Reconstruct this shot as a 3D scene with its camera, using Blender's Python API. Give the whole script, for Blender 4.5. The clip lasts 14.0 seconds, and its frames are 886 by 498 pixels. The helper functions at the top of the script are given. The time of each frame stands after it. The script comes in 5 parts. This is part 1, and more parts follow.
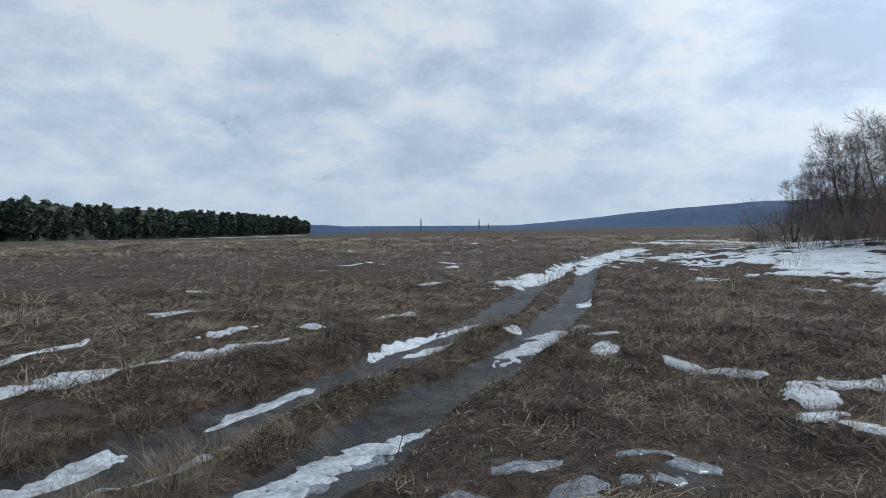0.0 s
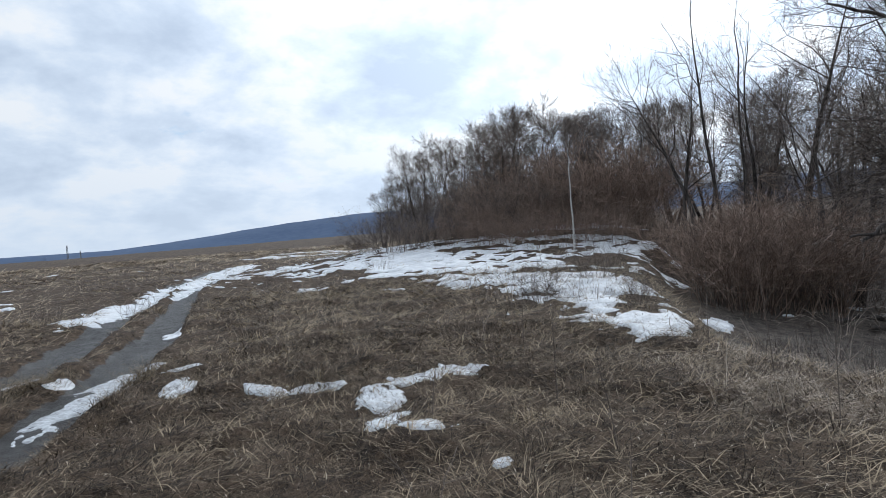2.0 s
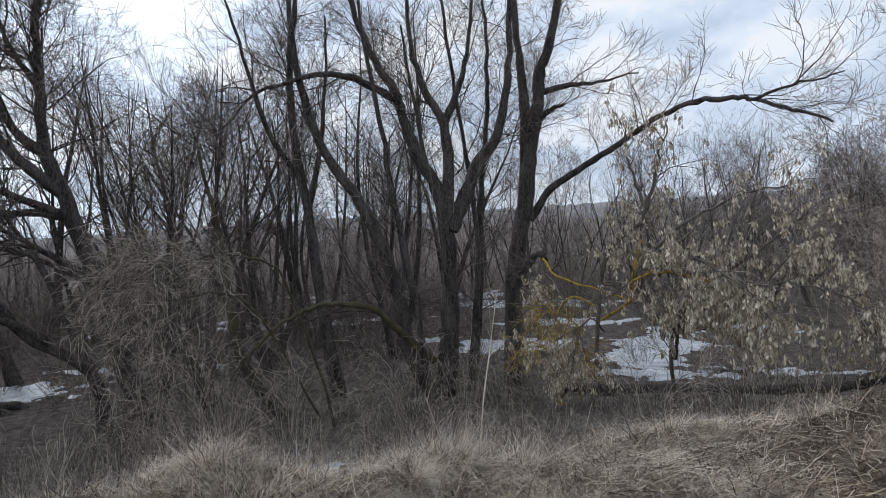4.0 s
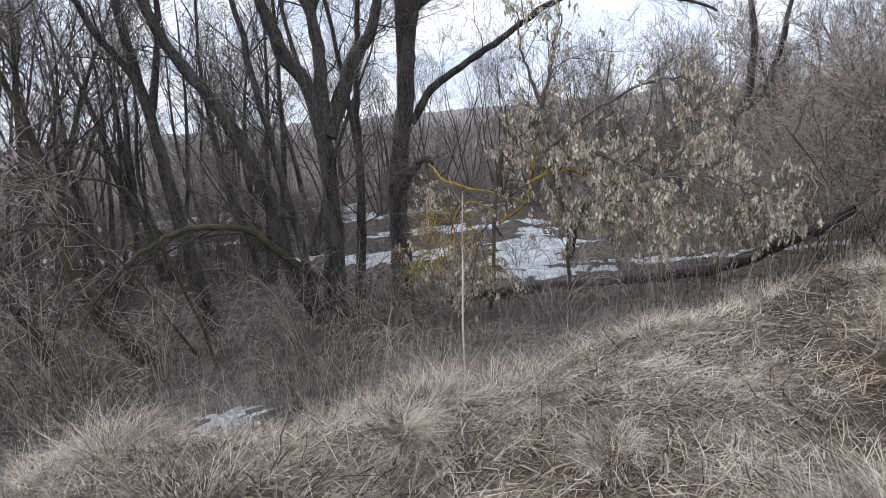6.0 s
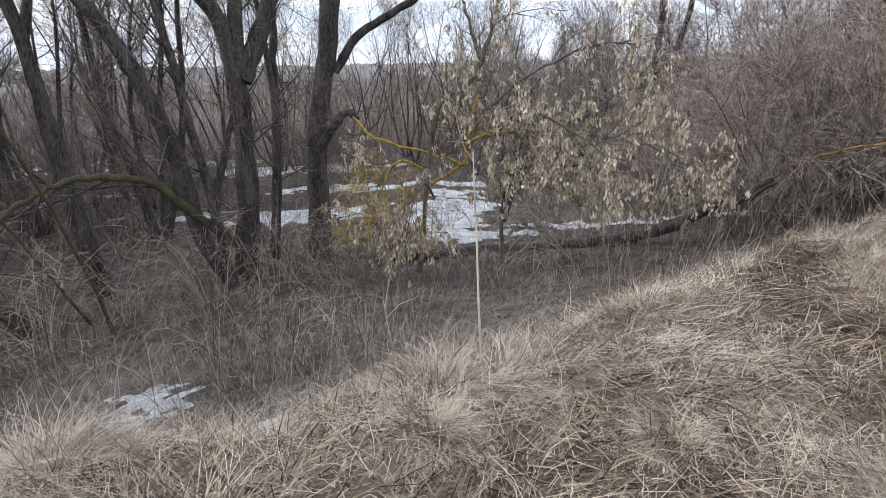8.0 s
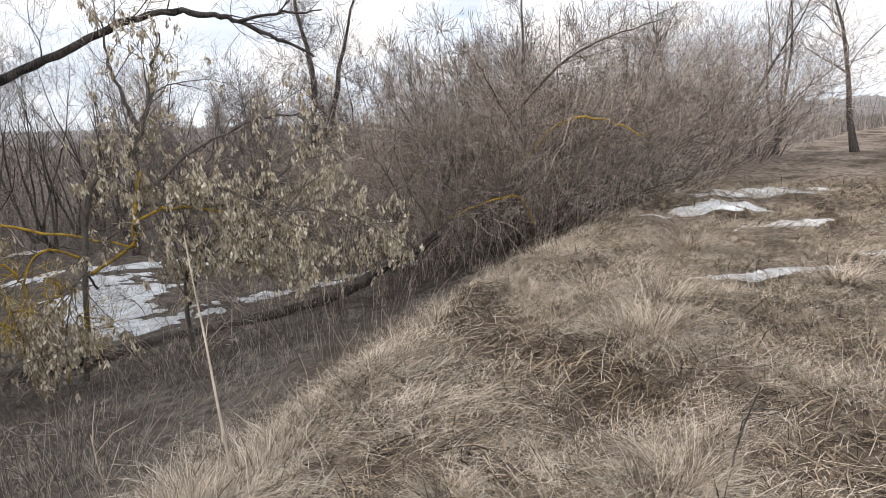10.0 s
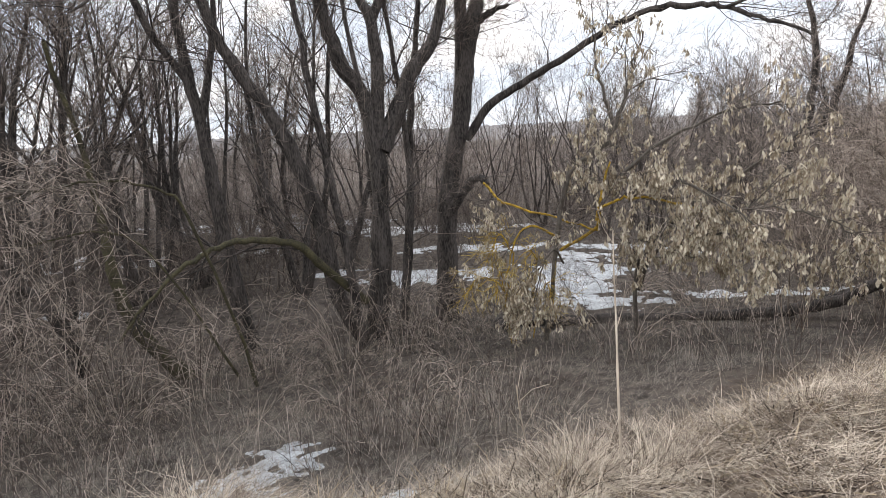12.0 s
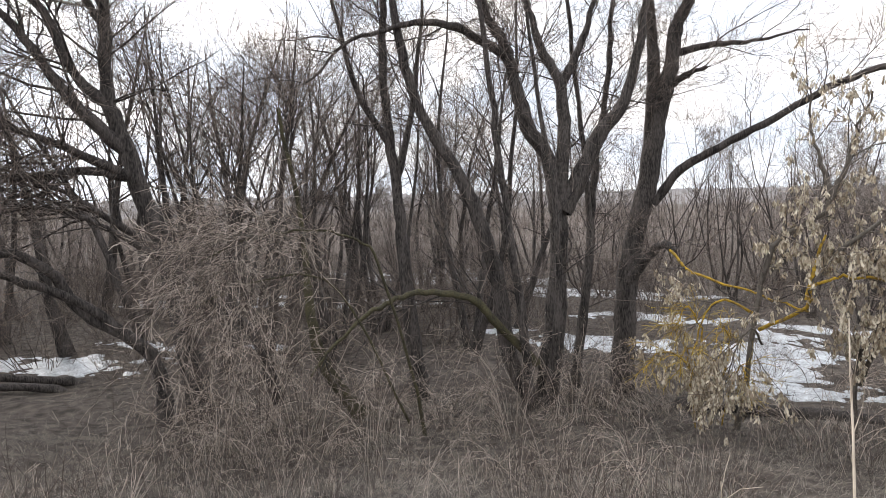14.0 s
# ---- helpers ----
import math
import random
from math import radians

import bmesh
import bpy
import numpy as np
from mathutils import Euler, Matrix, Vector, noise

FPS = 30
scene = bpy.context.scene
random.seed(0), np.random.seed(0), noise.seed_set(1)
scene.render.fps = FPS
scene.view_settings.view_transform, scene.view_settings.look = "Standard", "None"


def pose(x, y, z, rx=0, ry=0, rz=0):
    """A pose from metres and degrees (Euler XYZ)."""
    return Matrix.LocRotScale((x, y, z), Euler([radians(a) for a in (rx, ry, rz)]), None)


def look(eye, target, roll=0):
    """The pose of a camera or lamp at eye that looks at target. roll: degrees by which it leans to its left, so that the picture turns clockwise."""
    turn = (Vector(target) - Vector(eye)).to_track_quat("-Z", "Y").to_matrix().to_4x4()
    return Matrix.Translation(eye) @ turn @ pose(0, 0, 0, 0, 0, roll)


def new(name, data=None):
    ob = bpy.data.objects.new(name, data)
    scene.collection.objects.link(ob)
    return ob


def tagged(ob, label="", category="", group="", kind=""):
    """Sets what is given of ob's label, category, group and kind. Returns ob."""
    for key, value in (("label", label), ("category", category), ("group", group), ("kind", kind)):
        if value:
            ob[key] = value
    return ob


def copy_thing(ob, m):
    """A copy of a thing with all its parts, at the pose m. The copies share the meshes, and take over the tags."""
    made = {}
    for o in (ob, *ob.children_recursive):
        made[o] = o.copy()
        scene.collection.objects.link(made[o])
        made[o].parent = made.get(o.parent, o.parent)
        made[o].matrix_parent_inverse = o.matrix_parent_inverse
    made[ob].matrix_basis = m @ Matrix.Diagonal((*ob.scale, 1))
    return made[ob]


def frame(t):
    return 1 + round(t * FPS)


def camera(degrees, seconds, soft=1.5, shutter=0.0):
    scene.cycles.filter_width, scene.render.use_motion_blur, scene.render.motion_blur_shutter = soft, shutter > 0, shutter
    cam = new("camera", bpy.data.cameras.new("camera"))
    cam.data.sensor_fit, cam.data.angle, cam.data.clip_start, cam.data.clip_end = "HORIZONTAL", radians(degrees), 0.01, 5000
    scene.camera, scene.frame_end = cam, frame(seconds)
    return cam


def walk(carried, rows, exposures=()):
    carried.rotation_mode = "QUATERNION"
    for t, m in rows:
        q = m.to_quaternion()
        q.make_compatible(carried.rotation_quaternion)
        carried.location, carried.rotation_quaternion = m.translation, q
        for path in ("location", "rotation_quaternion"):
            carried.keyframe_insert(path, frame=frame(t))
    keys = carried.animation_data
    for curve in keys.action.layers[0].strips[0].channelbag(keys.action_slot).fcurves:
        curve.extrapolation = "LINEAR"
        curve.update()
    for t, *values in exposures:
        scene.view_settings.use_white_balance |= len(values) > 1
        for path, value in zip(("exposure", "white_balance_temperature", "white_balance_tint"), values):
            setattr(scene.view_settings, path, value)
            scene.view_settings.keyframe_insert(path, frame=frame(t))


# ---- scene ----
cam = camera(74.0, 14.0, soft=0.75)
PATH = [
    (0.00, pose(0.000, 0.000, 1.584, 88.01, 0.38, 0.00)),
    (0.50, pose(0.156, 0.133, 1.591, 83.44, 0.53, -11.12)),
    (1.00, pose(0.323, 0.247, 1.606, 84.40, 2.73, -15.01)),
    (1.50, pose(0.419, 0.336, 1.594, 83.99, 3.11, -19.35)),
    (2.00, pose(0.765, 0.601, 1.542, 88.15, 4.10, -36.10)),
    (2.20, pose(0.915, 0.686, 1.571, 88.33, 3.70, -45.22)),
    (2.50, pose(1.062, 0.651, 1.535, 88.60, 2.05, -63.01)),
    (3.00, pose(1.645, 0.849, 1.559, 89.51, 4.74, -87.09)),
    (3.50, pose(1.947, 0.914, 1.546, 89.27, 4.83, -102.00)),
    (4.00, pose(2.089, 1.095, 1.613, 87.57, 4.01, -115.90)),
    (4.20, pose(2.191, 1.139, 1.582, 86.51, 2.66, -120.13)),
    (6.30, pose(3.301, 1.279, 1.509, 77.28, 5.81, -131.36)),
    (6.50, pose(3.391, 1.273, 1.485, 77.04, 5.56, -131.62)),
    (7.00, pose(3.638, 1.406, 1.594, 76.44, 5.69, -136.12)),
    (7.50, pose(3.784, 1.510, 1.556, 74.96, 2.00, -138.57)),
    (8.00, pose(3.936, 1.424, 1.499, 73.24, 2.04, -141.00)),
    (8.50, pose(4.053, 1.357, 1.421, 73.36, 3.19, -159.77)),
    (8.70, pose(4.078, 1.357, 1.423, 74.55, 3.39, -163.85)),
    (9.75, pose(4.270, 1.430, 1.540, 77.50, 2.50, -174.00)),
    (10.80, pose(3.980, 1.467, 1.617, 79.80, 0.77, -160.89)),
    (11.00, pose(3.944, 1.438, 1.643, 78.63, 1.19, -155.75)),
    (11.50, pose(3.962, 1.364, 1.620, 77.15, 3.04, -137.18)),
    (12.00, pose(4.015, 1.411, 1.611, 79.38, 3.50, -128.94)),
    (12.50, pose(4.092, 1.427, 1.548, 82.37, 2.39, -120.94)),
    (13.00, pose(3.888, 1.318, 1.634, 86.78, 4.58, -110.61)),
    (13.50, pose(3.910, 1.365, 1.628, 87.47, 2.21, -108.37)),
    (14.00, pose(4.087, 1.529, 1.642, 85.79, 1.55, -112.28)),
]
EXPOSURES = [(0.0, -0.05, 5800, 6), (0.5, 0.0, 5850, 5), (1.5, 0.4, 5950, 7), (2.5, 0.05, 6050, 9), (3.0, -0.05, 5900, 9), (3.5, 0.0, 5850, 10), (4.0, 0.33, 6050, 10), (6.5, 0.95, 6150, 12), (8.7, 1.08, 6450, 12), (11.0, 0.82, 6900, 12), (12.0, 1.06, 6750, 12), (13.0, 1.22, 6750, 12), (14.0, 1.24, 6750, 12)]
walk(cam, PATH, EXPOSURES)

# ---- sky and sun ----
SUN_AZ, SUN_EL = radians(-62), radians(34)      # clockwise from +y is negative
SUN_TO = Vector((-math.sin(SUN_AZ) * math.cos(SUN_EL), math.cos(SUN_AZ) * math.cos(SUN_EL), math.sin(SUN_EL)))
world = bpy.data.worlds.new("overcast_sky")
scene.world = world
world.use_nodes = True
wn, wl = world.node_tree.nodes, world.node_tree.links
wn.clear()


def wnode(kind):
    return wn.new(kind)


def wmath(op, a, b=None):
    n = wnode("ShaderNodeMath")
    n.operation = op
    for i, v in enumerate((a, b)):
        if v is None:
            continue
        if isinstance(v, (int, float)):
            n.inputs[i].default_value = v
        else:
            wl.new(v, n.inputs[i])
    return n.outputs[0]


sky = wnode("ShaderNodeTexSky")
sky.sky_type, sky.sun_disc, sky.sun_elevation, sky.sun_rotation = "NISHITA", False, SUN_EL, -SUN_AZ
coord = wnode("ShaderNodeTexCoord")
split = wnode("ShaderNodeSeparateXYZ")
wl.new(coord.outputs["Generated"], split.inputs[0])
up = wmath("ADD", wmath("MAXIMUM", split.outputs[2], 0.0), 0.38)
flat = wnode("ShaderNodeCombineXYZ")
wl.new(wmath("DIVIDE", split.outputs[0], up), flat.inputs[0])
wl.new(wmath("DIVIDE", split.outputs[1], up), flat.inputs[1])
big = wnode("ShaderNodeTexNoise")
big.inputs["Scale"].default_value, big.inputs["Detail"].default_value, big.inputs["Roughness"].default_value, big.inputs["Distortion"].default_value = 2.8, 10.0, 0.57, 0.1
wl.new(flat.outputs[0], big.inputs["Vector"])
shift = wnode("ShaderNodeVectorMath")
shift.operation = "ADD"
shift.inputs[1].default_value = (7.3, 2.1, 4.0)
wl.new(flat.outputs[0], shift.inputs[0])
small = wnode("ShaderNodeTexNoise")
small.inputs["Scale"].default_value, small.inputs["Detail"].default_value, small.inputs["Roughness"].default_value = 3.3, 7.0, 0.6
wl.new(shift.outputs[0], small.inputs["Vector"])
shade = wnode("ShaderNodeValToRGB")
els = shade.color_ramp.elements
els[0].position, els[0].color = 0.36, (0.6, 0.68, 0.8, 1)
els[1].position, els[1].color = 0.575, (1.0, 1.0, 1.0, 1)
e = els.new(0.46)
e.color = (0.74, 0.82, 0.93, 1)
e = els.new(0.53)
e.color = (0.89, 0.94, 1.0, 1)
wl.new(big.outputs["Fac"], shade.inputs[0])
gap = wnode("ShaderNodeMapRange")
gap.inputs["From Min"].default_value, gap.inputs["From Max"].default_value = 0.66, 0.74
wl.new(small.outputs["Fac"], gap.inputs["Value"])
# thin cloud glows round the hidden sun
toward = wnode("ShaderNodeVectorMath")
toward.operation = "DOT_PRODUCT"
toward.inputs[1].default_value = SUN_TO
wl.new(coord.outputs["Generated"], toward.inputs[0])
low = wmath("MULTIPLY", wmath("POWER", wmath("SUBTRACT", 1.0, wmath("MINIMUM", wmath("MULTIPLY", wmath("MAXIMUM", split.outputs[2], 0.0), 3.2), 1.0)), 2.0), 0.75)
haze = wnode("ShaderNodeMix")
haze.data_type = "RGBA"
haze.inputs[7].default_value = (0.74, 0.82, 0.92, 1)
wl.new(low, haze.inputs[0])
wl.new(shade.outputs[0], haze.inputs[6])
glow = wmath("POWER", wmath("MAXIMUM", toward.outputs["Value"], 0.0), 6.0)
glow = wmath("ADD", wmath("MULTIPLY", glow, 0.7), 0.72)
cloud = wnode("ShaderNodeVectorMath")
cloud.operation = "SCALE"
wl.new(haze.outputs[2], cloud.inputs[0])
wl.new(glow, cloud.inputs["Scale"])
clear = wnode("ShaderNodeVectorMath")
clear.operation = "SCALE"
clear.inputs["Scale"].default_value = 0.10
wl.new(sky.outputs[0], clear.inputs[0])
mix = wnode("ShaderNodeMix")
mix.data_type = "RGBA"
wl.new(gap.outputs[0], mix.inputs[0])
wl.new(cloud.outputs[0], mix.inputs[6])
wl.new(clear.outputs[0], mix.inputs[7])
bg = wnode("ShaderNodeBackground")
wl.new(mix.outputs[2], bg.inputs[0])
bg.inputs[1].default_value = 1.0
wl.new(bg.outputs[0], wnode("ShaderNodeOutputWorld").inputs[0])

sun = new("sun", bpy.data.lights.new("sun", "SUN"))
sun.data.energy, sun.data.angle, sun.data.color = 1.1, radians(14), (1.0, 0.96, 0.9)
sun.matrix_world = look(SUN_TO * 60, (0, 0, 0))


# ---- materials ----
def material(name, dark, light, scale, gloss=0.85, bump=0.4, fine=8.0, stretch=(1, 1, 1), vary=0.0, island=False, spec=0.3, span=0.16):
    """Two scales of noise between two colours, with relief; vary: difference from piece to piece."""
    m = bpy.data.materials.new(name)
    m.use_nodes = True
    n, l = m.node_tree.nodes, m.node_tree.links
    b = n["Principled BSDF"]
    b.inputs["Roughness"].default_value = gloss
    b.inputs["Specular IOR Level"].default_value = spec
    tc = n.new("ShaderNodeTexCoord")
    mp = n.new("ShaderNodeMapping")
    mp.inputs["Scale"].default_value = stretch
    l.new(tc.outputs["Object"], mp.inputs[0])
    a = n.new("ShaderNodeTexNoise")
    a.inputs["Scale"].default_value, a.inputs["Detail"].default_value = scale, 5
    c = n.new("ShaderNodeTexNoise")
    c.inputs["Scale"].default_value, c.inputs["Detail"].default_value = scale * fine, 3
    l.new(mp.outputs[0], a.inputs[0])
    l.new(mp.outputs[0], c.inputs[0])
    s = n.new("ShaderNodeMath")
    s.operation = "MULTIPLY_ADD"
    l.new(c.outputs[0], s.inputs[0])
    s.inputs[1].default_value = 0.5
    half = n.new("ShaderNodeMath")
    half.operation = "MULTIPLY"
    half.inputs[1].default_value = 0.5
    l.new(a.outputs[0], half.inputs[0])
    l.new(half.outputs[0], s.inputs[2])
    last = s.outputs[0]
    if vary:
        if island:
            r = n.new("ShaderNodeNewGeometry").outputs["Random Per Island"]
        else:
            r = n.new("ShaderNodeObjectInfo").outputs["Random"]
        v = n.new("ShaderNodeMath")
        v.operation = "MULTIPLY_ADD"
        l.new(r, v.inputs[0])
        v.inputs[1].default_value = vary
        v2 = n.new("ShaderNodeMath")
        v2.operation = "SUBTRACT"
        l.new(last, v2.inputs[0])
        v2.inputs[1].default_value = vary / 2
        l.new(v2.outputs[0], v.inputs[2])
        last = v.outputs[0]
    ramp = n.new("ShaderNodeValToRGB")
    ramp.color_ramp.elements[0].position, ramp.color_ramp.elements[0].color = 0.5 - span, (*dark, 1)
    ramp.color_ramp.elements[1].position, ramp.color_ramp.elements[1].color = 0.5 + span, (*light, 1)
    l.new(last, ramp.inputs[0])
    l.new(ramp.outputs[0], b.inputs["Base Color"])
    if bump:
        bp = n.new("ShaderNodeBump")
        bp.inputs["Strength"].default_value, bp.inputs["Distance"].default_value = bump, 0.03
        l.new(s.outputs[0], bp.inputs["Height"])
        l.new(bp.outputs[0], b.inputs["Normal"])
    return m


M_BARK = material("bark", (0.02, 0.017, 0.016), (0.115, 0.1, 0.092), 6, bump=1.0, stretch=(1, 1, 0.25), span=0.11)
M_BARK_PALE = material("grey_bark", (0.07, 0.06, 0.05), (0.2, 0.175, 0.15), 6, bump=0.6, stretch=(1, 1, 0.3))
M_MOSS = material("mossy_bark", (0.022, 0.019, 0.016), (0.12, 0.108, 0.058), 5, bump=0.8, span=0.2)
M_LICHEN = material("lichen_bark", (0.13, 0.09, 0.045), (0.68, 0.43, 0.035), 14, bump=0.6, span=0.13)
M_BIRCH = material("birch_bark", (0.12, 0.11, 0.1), (0.75, 0.73, 0.7), 5, bump=0.3, stretch=(1, 1, 2.5))
M_TWIG = material("twig_bark", (0.06, 0.047, 0.041), (0.24, 0.197, 0.17), 3, bump=0.0, vary=0.5, island=True)
M_TWIG_RED = material("reddish_twig_bark", (0.11, 0.078, 0.062), (0.36, 0.265, 0.21), 2, bump=0.0, vary=0.5, island=True)
M_TWIG_PALE = material("pale_twig_bark", (0.09, 0.07, 0.06), (0.5, 0.42, 0.36), 3, bump=0.0, vary=0.8, island=True)
# twigs deeper in the wood: haze is put in as a lighter colour
M_TWIG_HAZED = material("haze_lightened_twigs", (0.13, 0.107, 0.095), (0.36, 0.305, 0.272), 0.3, bump=0.0, vary=0.6, island=True)
M_LICHEN_TWIG = material("lichen_twigs", (0.17, 0.12, 0.06), (0.62, 0.46, 0.12), 5, bump=0.0, vary=0.6, island=True)
M_LEAF = material("dry_leaf", (0.16, 0.115, 0.075), (0.55, 0.47, 0.37), 4, bump=0.0, vary=0.8, island=True)
M_GRASS = material("brown_matted_grass", (0.022, 0.015, 0.01), (0.4, 0.315, 0.215), 1.3, bump=0.0, vary=0.3, fine=3, island=True, span=0.1)
# tan grass of the far field; light on its tips is put into the colour
M_FIELD_LIT = material("lit_tan_field_grass", (0.045, 0.031, 0.02), (0.62, 0.5, 0.35), 0.4, bump=0.0, fine=6, vary=0.3, island=True, span=0.13)
M_LITTER = material("flattened_litter", (0.07, 0.06, 0.052), (0.34, 0.3, 0.26), 1.0, bump=0.0, vary=0.6, island=True)
M_MULCH = material("dark_grass_mulch", (0.013, 0.008, 0.0055), (0.195, 0.145, 0.1), 1.4, bump=0.0, vary=0.4, fine=3, island=True, span=0.13)
M_STRAW = material("bleached_straw", (0.11, 0.08, 0.062), (0.68, 0.58, 0.47), 1.6, bump=0.0, vary=0.34, fine=3, island=True, span=0.12)
M_SEED = material("dry_seed_keys", (0.34, 0.27, 0.19), (0.74, 0.66, 0.52), 6, bump=0.0, vary=0.7, island=True, gloss=0.6)
M_SNOW = material("old_snow", (0.50, 0.52, 0.55), (0.86, 0.88, 0.9), 2.2, gloss=0.65, bump=0.8, fine=12)
# needle green made lighter: distance haze is put into the colour
M_PINE_HAZED = material("haze_lightened_needles", (0.034, 0.05, 0.04), (0.11, 0.138, 0.095), 0.4, bump=0.0, vary=0.6, island=True)
# the blue is distance haze, put into the base colour of the hill
M_HILL_HAZED = material("haze_blued_hill", (0.04, 0.075, 0.15), (0.062, 0.1, 0.18), 0.006, bump=0.0)
# paler and greyer than bare woods: valley haze is put into the colour
M_RISE_HAZED = material("haze_paled_rise", (0.15, 0.14, 0.142), (0.25, 0.235, 0.23), 0.03, bump=0.0)
M_MAST = material("weathered_steel", (0.12, 0.13, 0.15), (0.22, 0.23, 0.25), 1, bump=0.0)
M_SNOW_WET = material("grey_wet_snow", (0.2, 0.21, 0.225), (0.74, 0.77, 0.8), 3.5, gloss=0.4, bump=0.7, fine=7, spec=0.5)
M_ICE = material("grey_melting_ice", (0.06, 0.062, 0.068), (0.27, 0.29, 0.315), 4.5, gloss=0.22, bump=0.25, spec=0.6)


def ground_material():
    """Thatch of dead grass, bare mud in the ruts and dark leaf litter under the trees."""
    m = material("dead_grass_soil", (0.02, 0.013, 0.009), (0.125, 0.088, 0.058), 0.8, bump=1.0, fine=26, span=0.11)
    n, l = m.node_tree.nodes, m.node_tree.links
    b = n["Principled BSDF"]
    soil = b.inputs["Base Color"].links[0].from_socket
    tc = n.new("ShaderNodeTexCoord")

    def noise(scale, detail, vector=None):
        t = n.new("ShaderNodeTexNoise")
        t.inputs["Scale"].default_value, t.inputs["Detail"].default_value = scale, detail
        l.new(vector or tc.outputs["Object"], t.inputs[0])
        return t

    def calc(op, a, b2, c=None):
        k = n.new("ShaderNodeMath")
        k.operation = op
        for i, v in enumerate((a, b2, c)):
            if v is None:
                continue
            if isinstance(v, (int, float)):
                k.inputs[i].default_value = v
            else:
                l.new(v, k.inputs[i])
        return k.outputs[0]

    # flattened blades lie in swirls, over and under each other
    swirl = n.new("ShaderNodeVectorMath")
    swirl.operation = "MULTIPLY_ADD"
    swirl.inputs[1].default_value = (0.5, 0.5, 0.0)
    l.new(noise(1.6, 3).outputs["Color"], swirl.inputs[0])
    l.new(tc.outputs["Object"], swirl.inputs[2])
    mats = []
    for turn, sc in ((0.5, (14, 110, 14)), (2.1, (120, 16, 16)), (1.2, (15, 130, 14))):
        mp = n.new("ShaderNodeMapping")
        mp.inputs["Rotation"].default_value = (0, 0, turn)
        mp.inputs["Scale"].default_value = sc
        l.new(swirl.outputs[0], mp.inputs[0])
        mats.append(noise(1.0, 3, mp.outputs[0]).outputs["Fac"])
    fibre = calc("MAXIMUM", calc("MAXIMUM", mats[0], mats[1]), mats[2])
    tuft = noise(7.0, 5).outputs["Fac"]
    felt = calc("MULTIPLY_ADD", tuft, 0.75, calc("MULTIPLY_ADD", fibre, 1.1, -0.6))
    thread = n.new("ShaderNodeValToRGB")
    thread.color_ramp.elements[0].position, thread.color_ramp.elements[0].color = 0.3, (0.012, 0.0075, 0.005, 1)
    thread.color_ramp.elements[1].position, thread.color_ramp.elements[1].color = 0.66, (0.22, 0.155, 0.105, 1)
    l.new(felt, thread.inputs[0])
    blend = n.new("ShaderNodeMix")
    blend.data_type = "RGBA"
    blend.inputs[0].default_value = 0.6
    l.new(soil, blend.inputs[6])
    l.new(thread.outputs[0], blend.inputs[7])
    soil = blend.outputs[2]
    deep = n.new("ShaderNodeBump")
    deep.inputs["Strength"].default_value, deep.inputs["Distance"].default_value = 0.9, 0.035
    l.new(felt, deep.inputs["Height"])
    l.new(b.inputs["Normal"].links[0].from_socket, deep.inputs["Normal"])
    l.new(deep.outputs[0], b.inputs["Normal"])
    for name, col, col2 in (("straw", (0.14, 0.1, 0.08), (0.38, 0.31, 0.245)), ("litter", (0.05, 0.041, 0.035), (0.16, 0.132, 0.112)), ("mud", (0.03, 0.028, 0.027), (0.082, 0.079, 0.077))):
        at = n.new("ShaderNodeAttribute")
        at.attribute_name = name
        t = n.new("ShaderNodeTexNoise")
        t.inputs["Scale"].default_value, t.inputs["Detail"].default_value = 5.0, 6
        l.new(tc.outputs["Object"], t.inputs[0])
        edge = n.new("ShaderNodeMapRange")
        edge.inputs["From Min"].default_value, edge.inputs["From Max"].default_value = (0.42, 0.6) if name == "mud" else (0.2, 0.85)
        ragged = noise(9.0, 6).outputs["Fac"]
        l.new(calc("ADD", at.outputs["Fac"], calc("MULTIPLY", calc("SUBTRACT", ragged, 0.5), 1.1 if name == "mud" else 0.8)), edge.inputs["Value"])
        r = n.new("ShaderNodeValToRGB")
        r.color_ramp.elements[0].position, r.color_ramp.elements[0].color = 0.35, (*col, 1)
        r.color_ramp.elements[1].position, r.color_ramp.elements[1].color = 0.68, (*col2, 1)
        l.new(t.outputs[0], r.inputs[0])
        x = n.new("ShaderNodeMix")
        x.data_type = "RGBA"
        l.new(edge.outputs[0], x.inputs[0])
        l.new(soil, x.inputs[6])
        l.new(r.outputs[0], x.inputs[7])
        soil = x.outputs[2]
        if name == "mud":
            w = n.new("ShaderNodeMapRange")
            w.inputs["To Min"].default_value, w.inputs["To Max"].default_value = 0.92, 0.52
            l.new(edge.outputs[0], w.inputs["Value"])
            l.new(w.outputs[0], b.inputs["Roughness"])
    l.new(soil, b.inputs["Base Color"])
    return m


M_GROUND = ground_material()


# ---- shape of the land ----
def lattice(ix, iy, seed):
    h = (ix * 374761393 + iy * 668265263 + seed * 1442695041) & 0xFFFFFFFF
    h = ((h ^ (h >> 13)) * 1274126177) & 0xFFFFFFFF
    return ((h ^ (h >> 16)) & 0xFFFF) / 65535.0


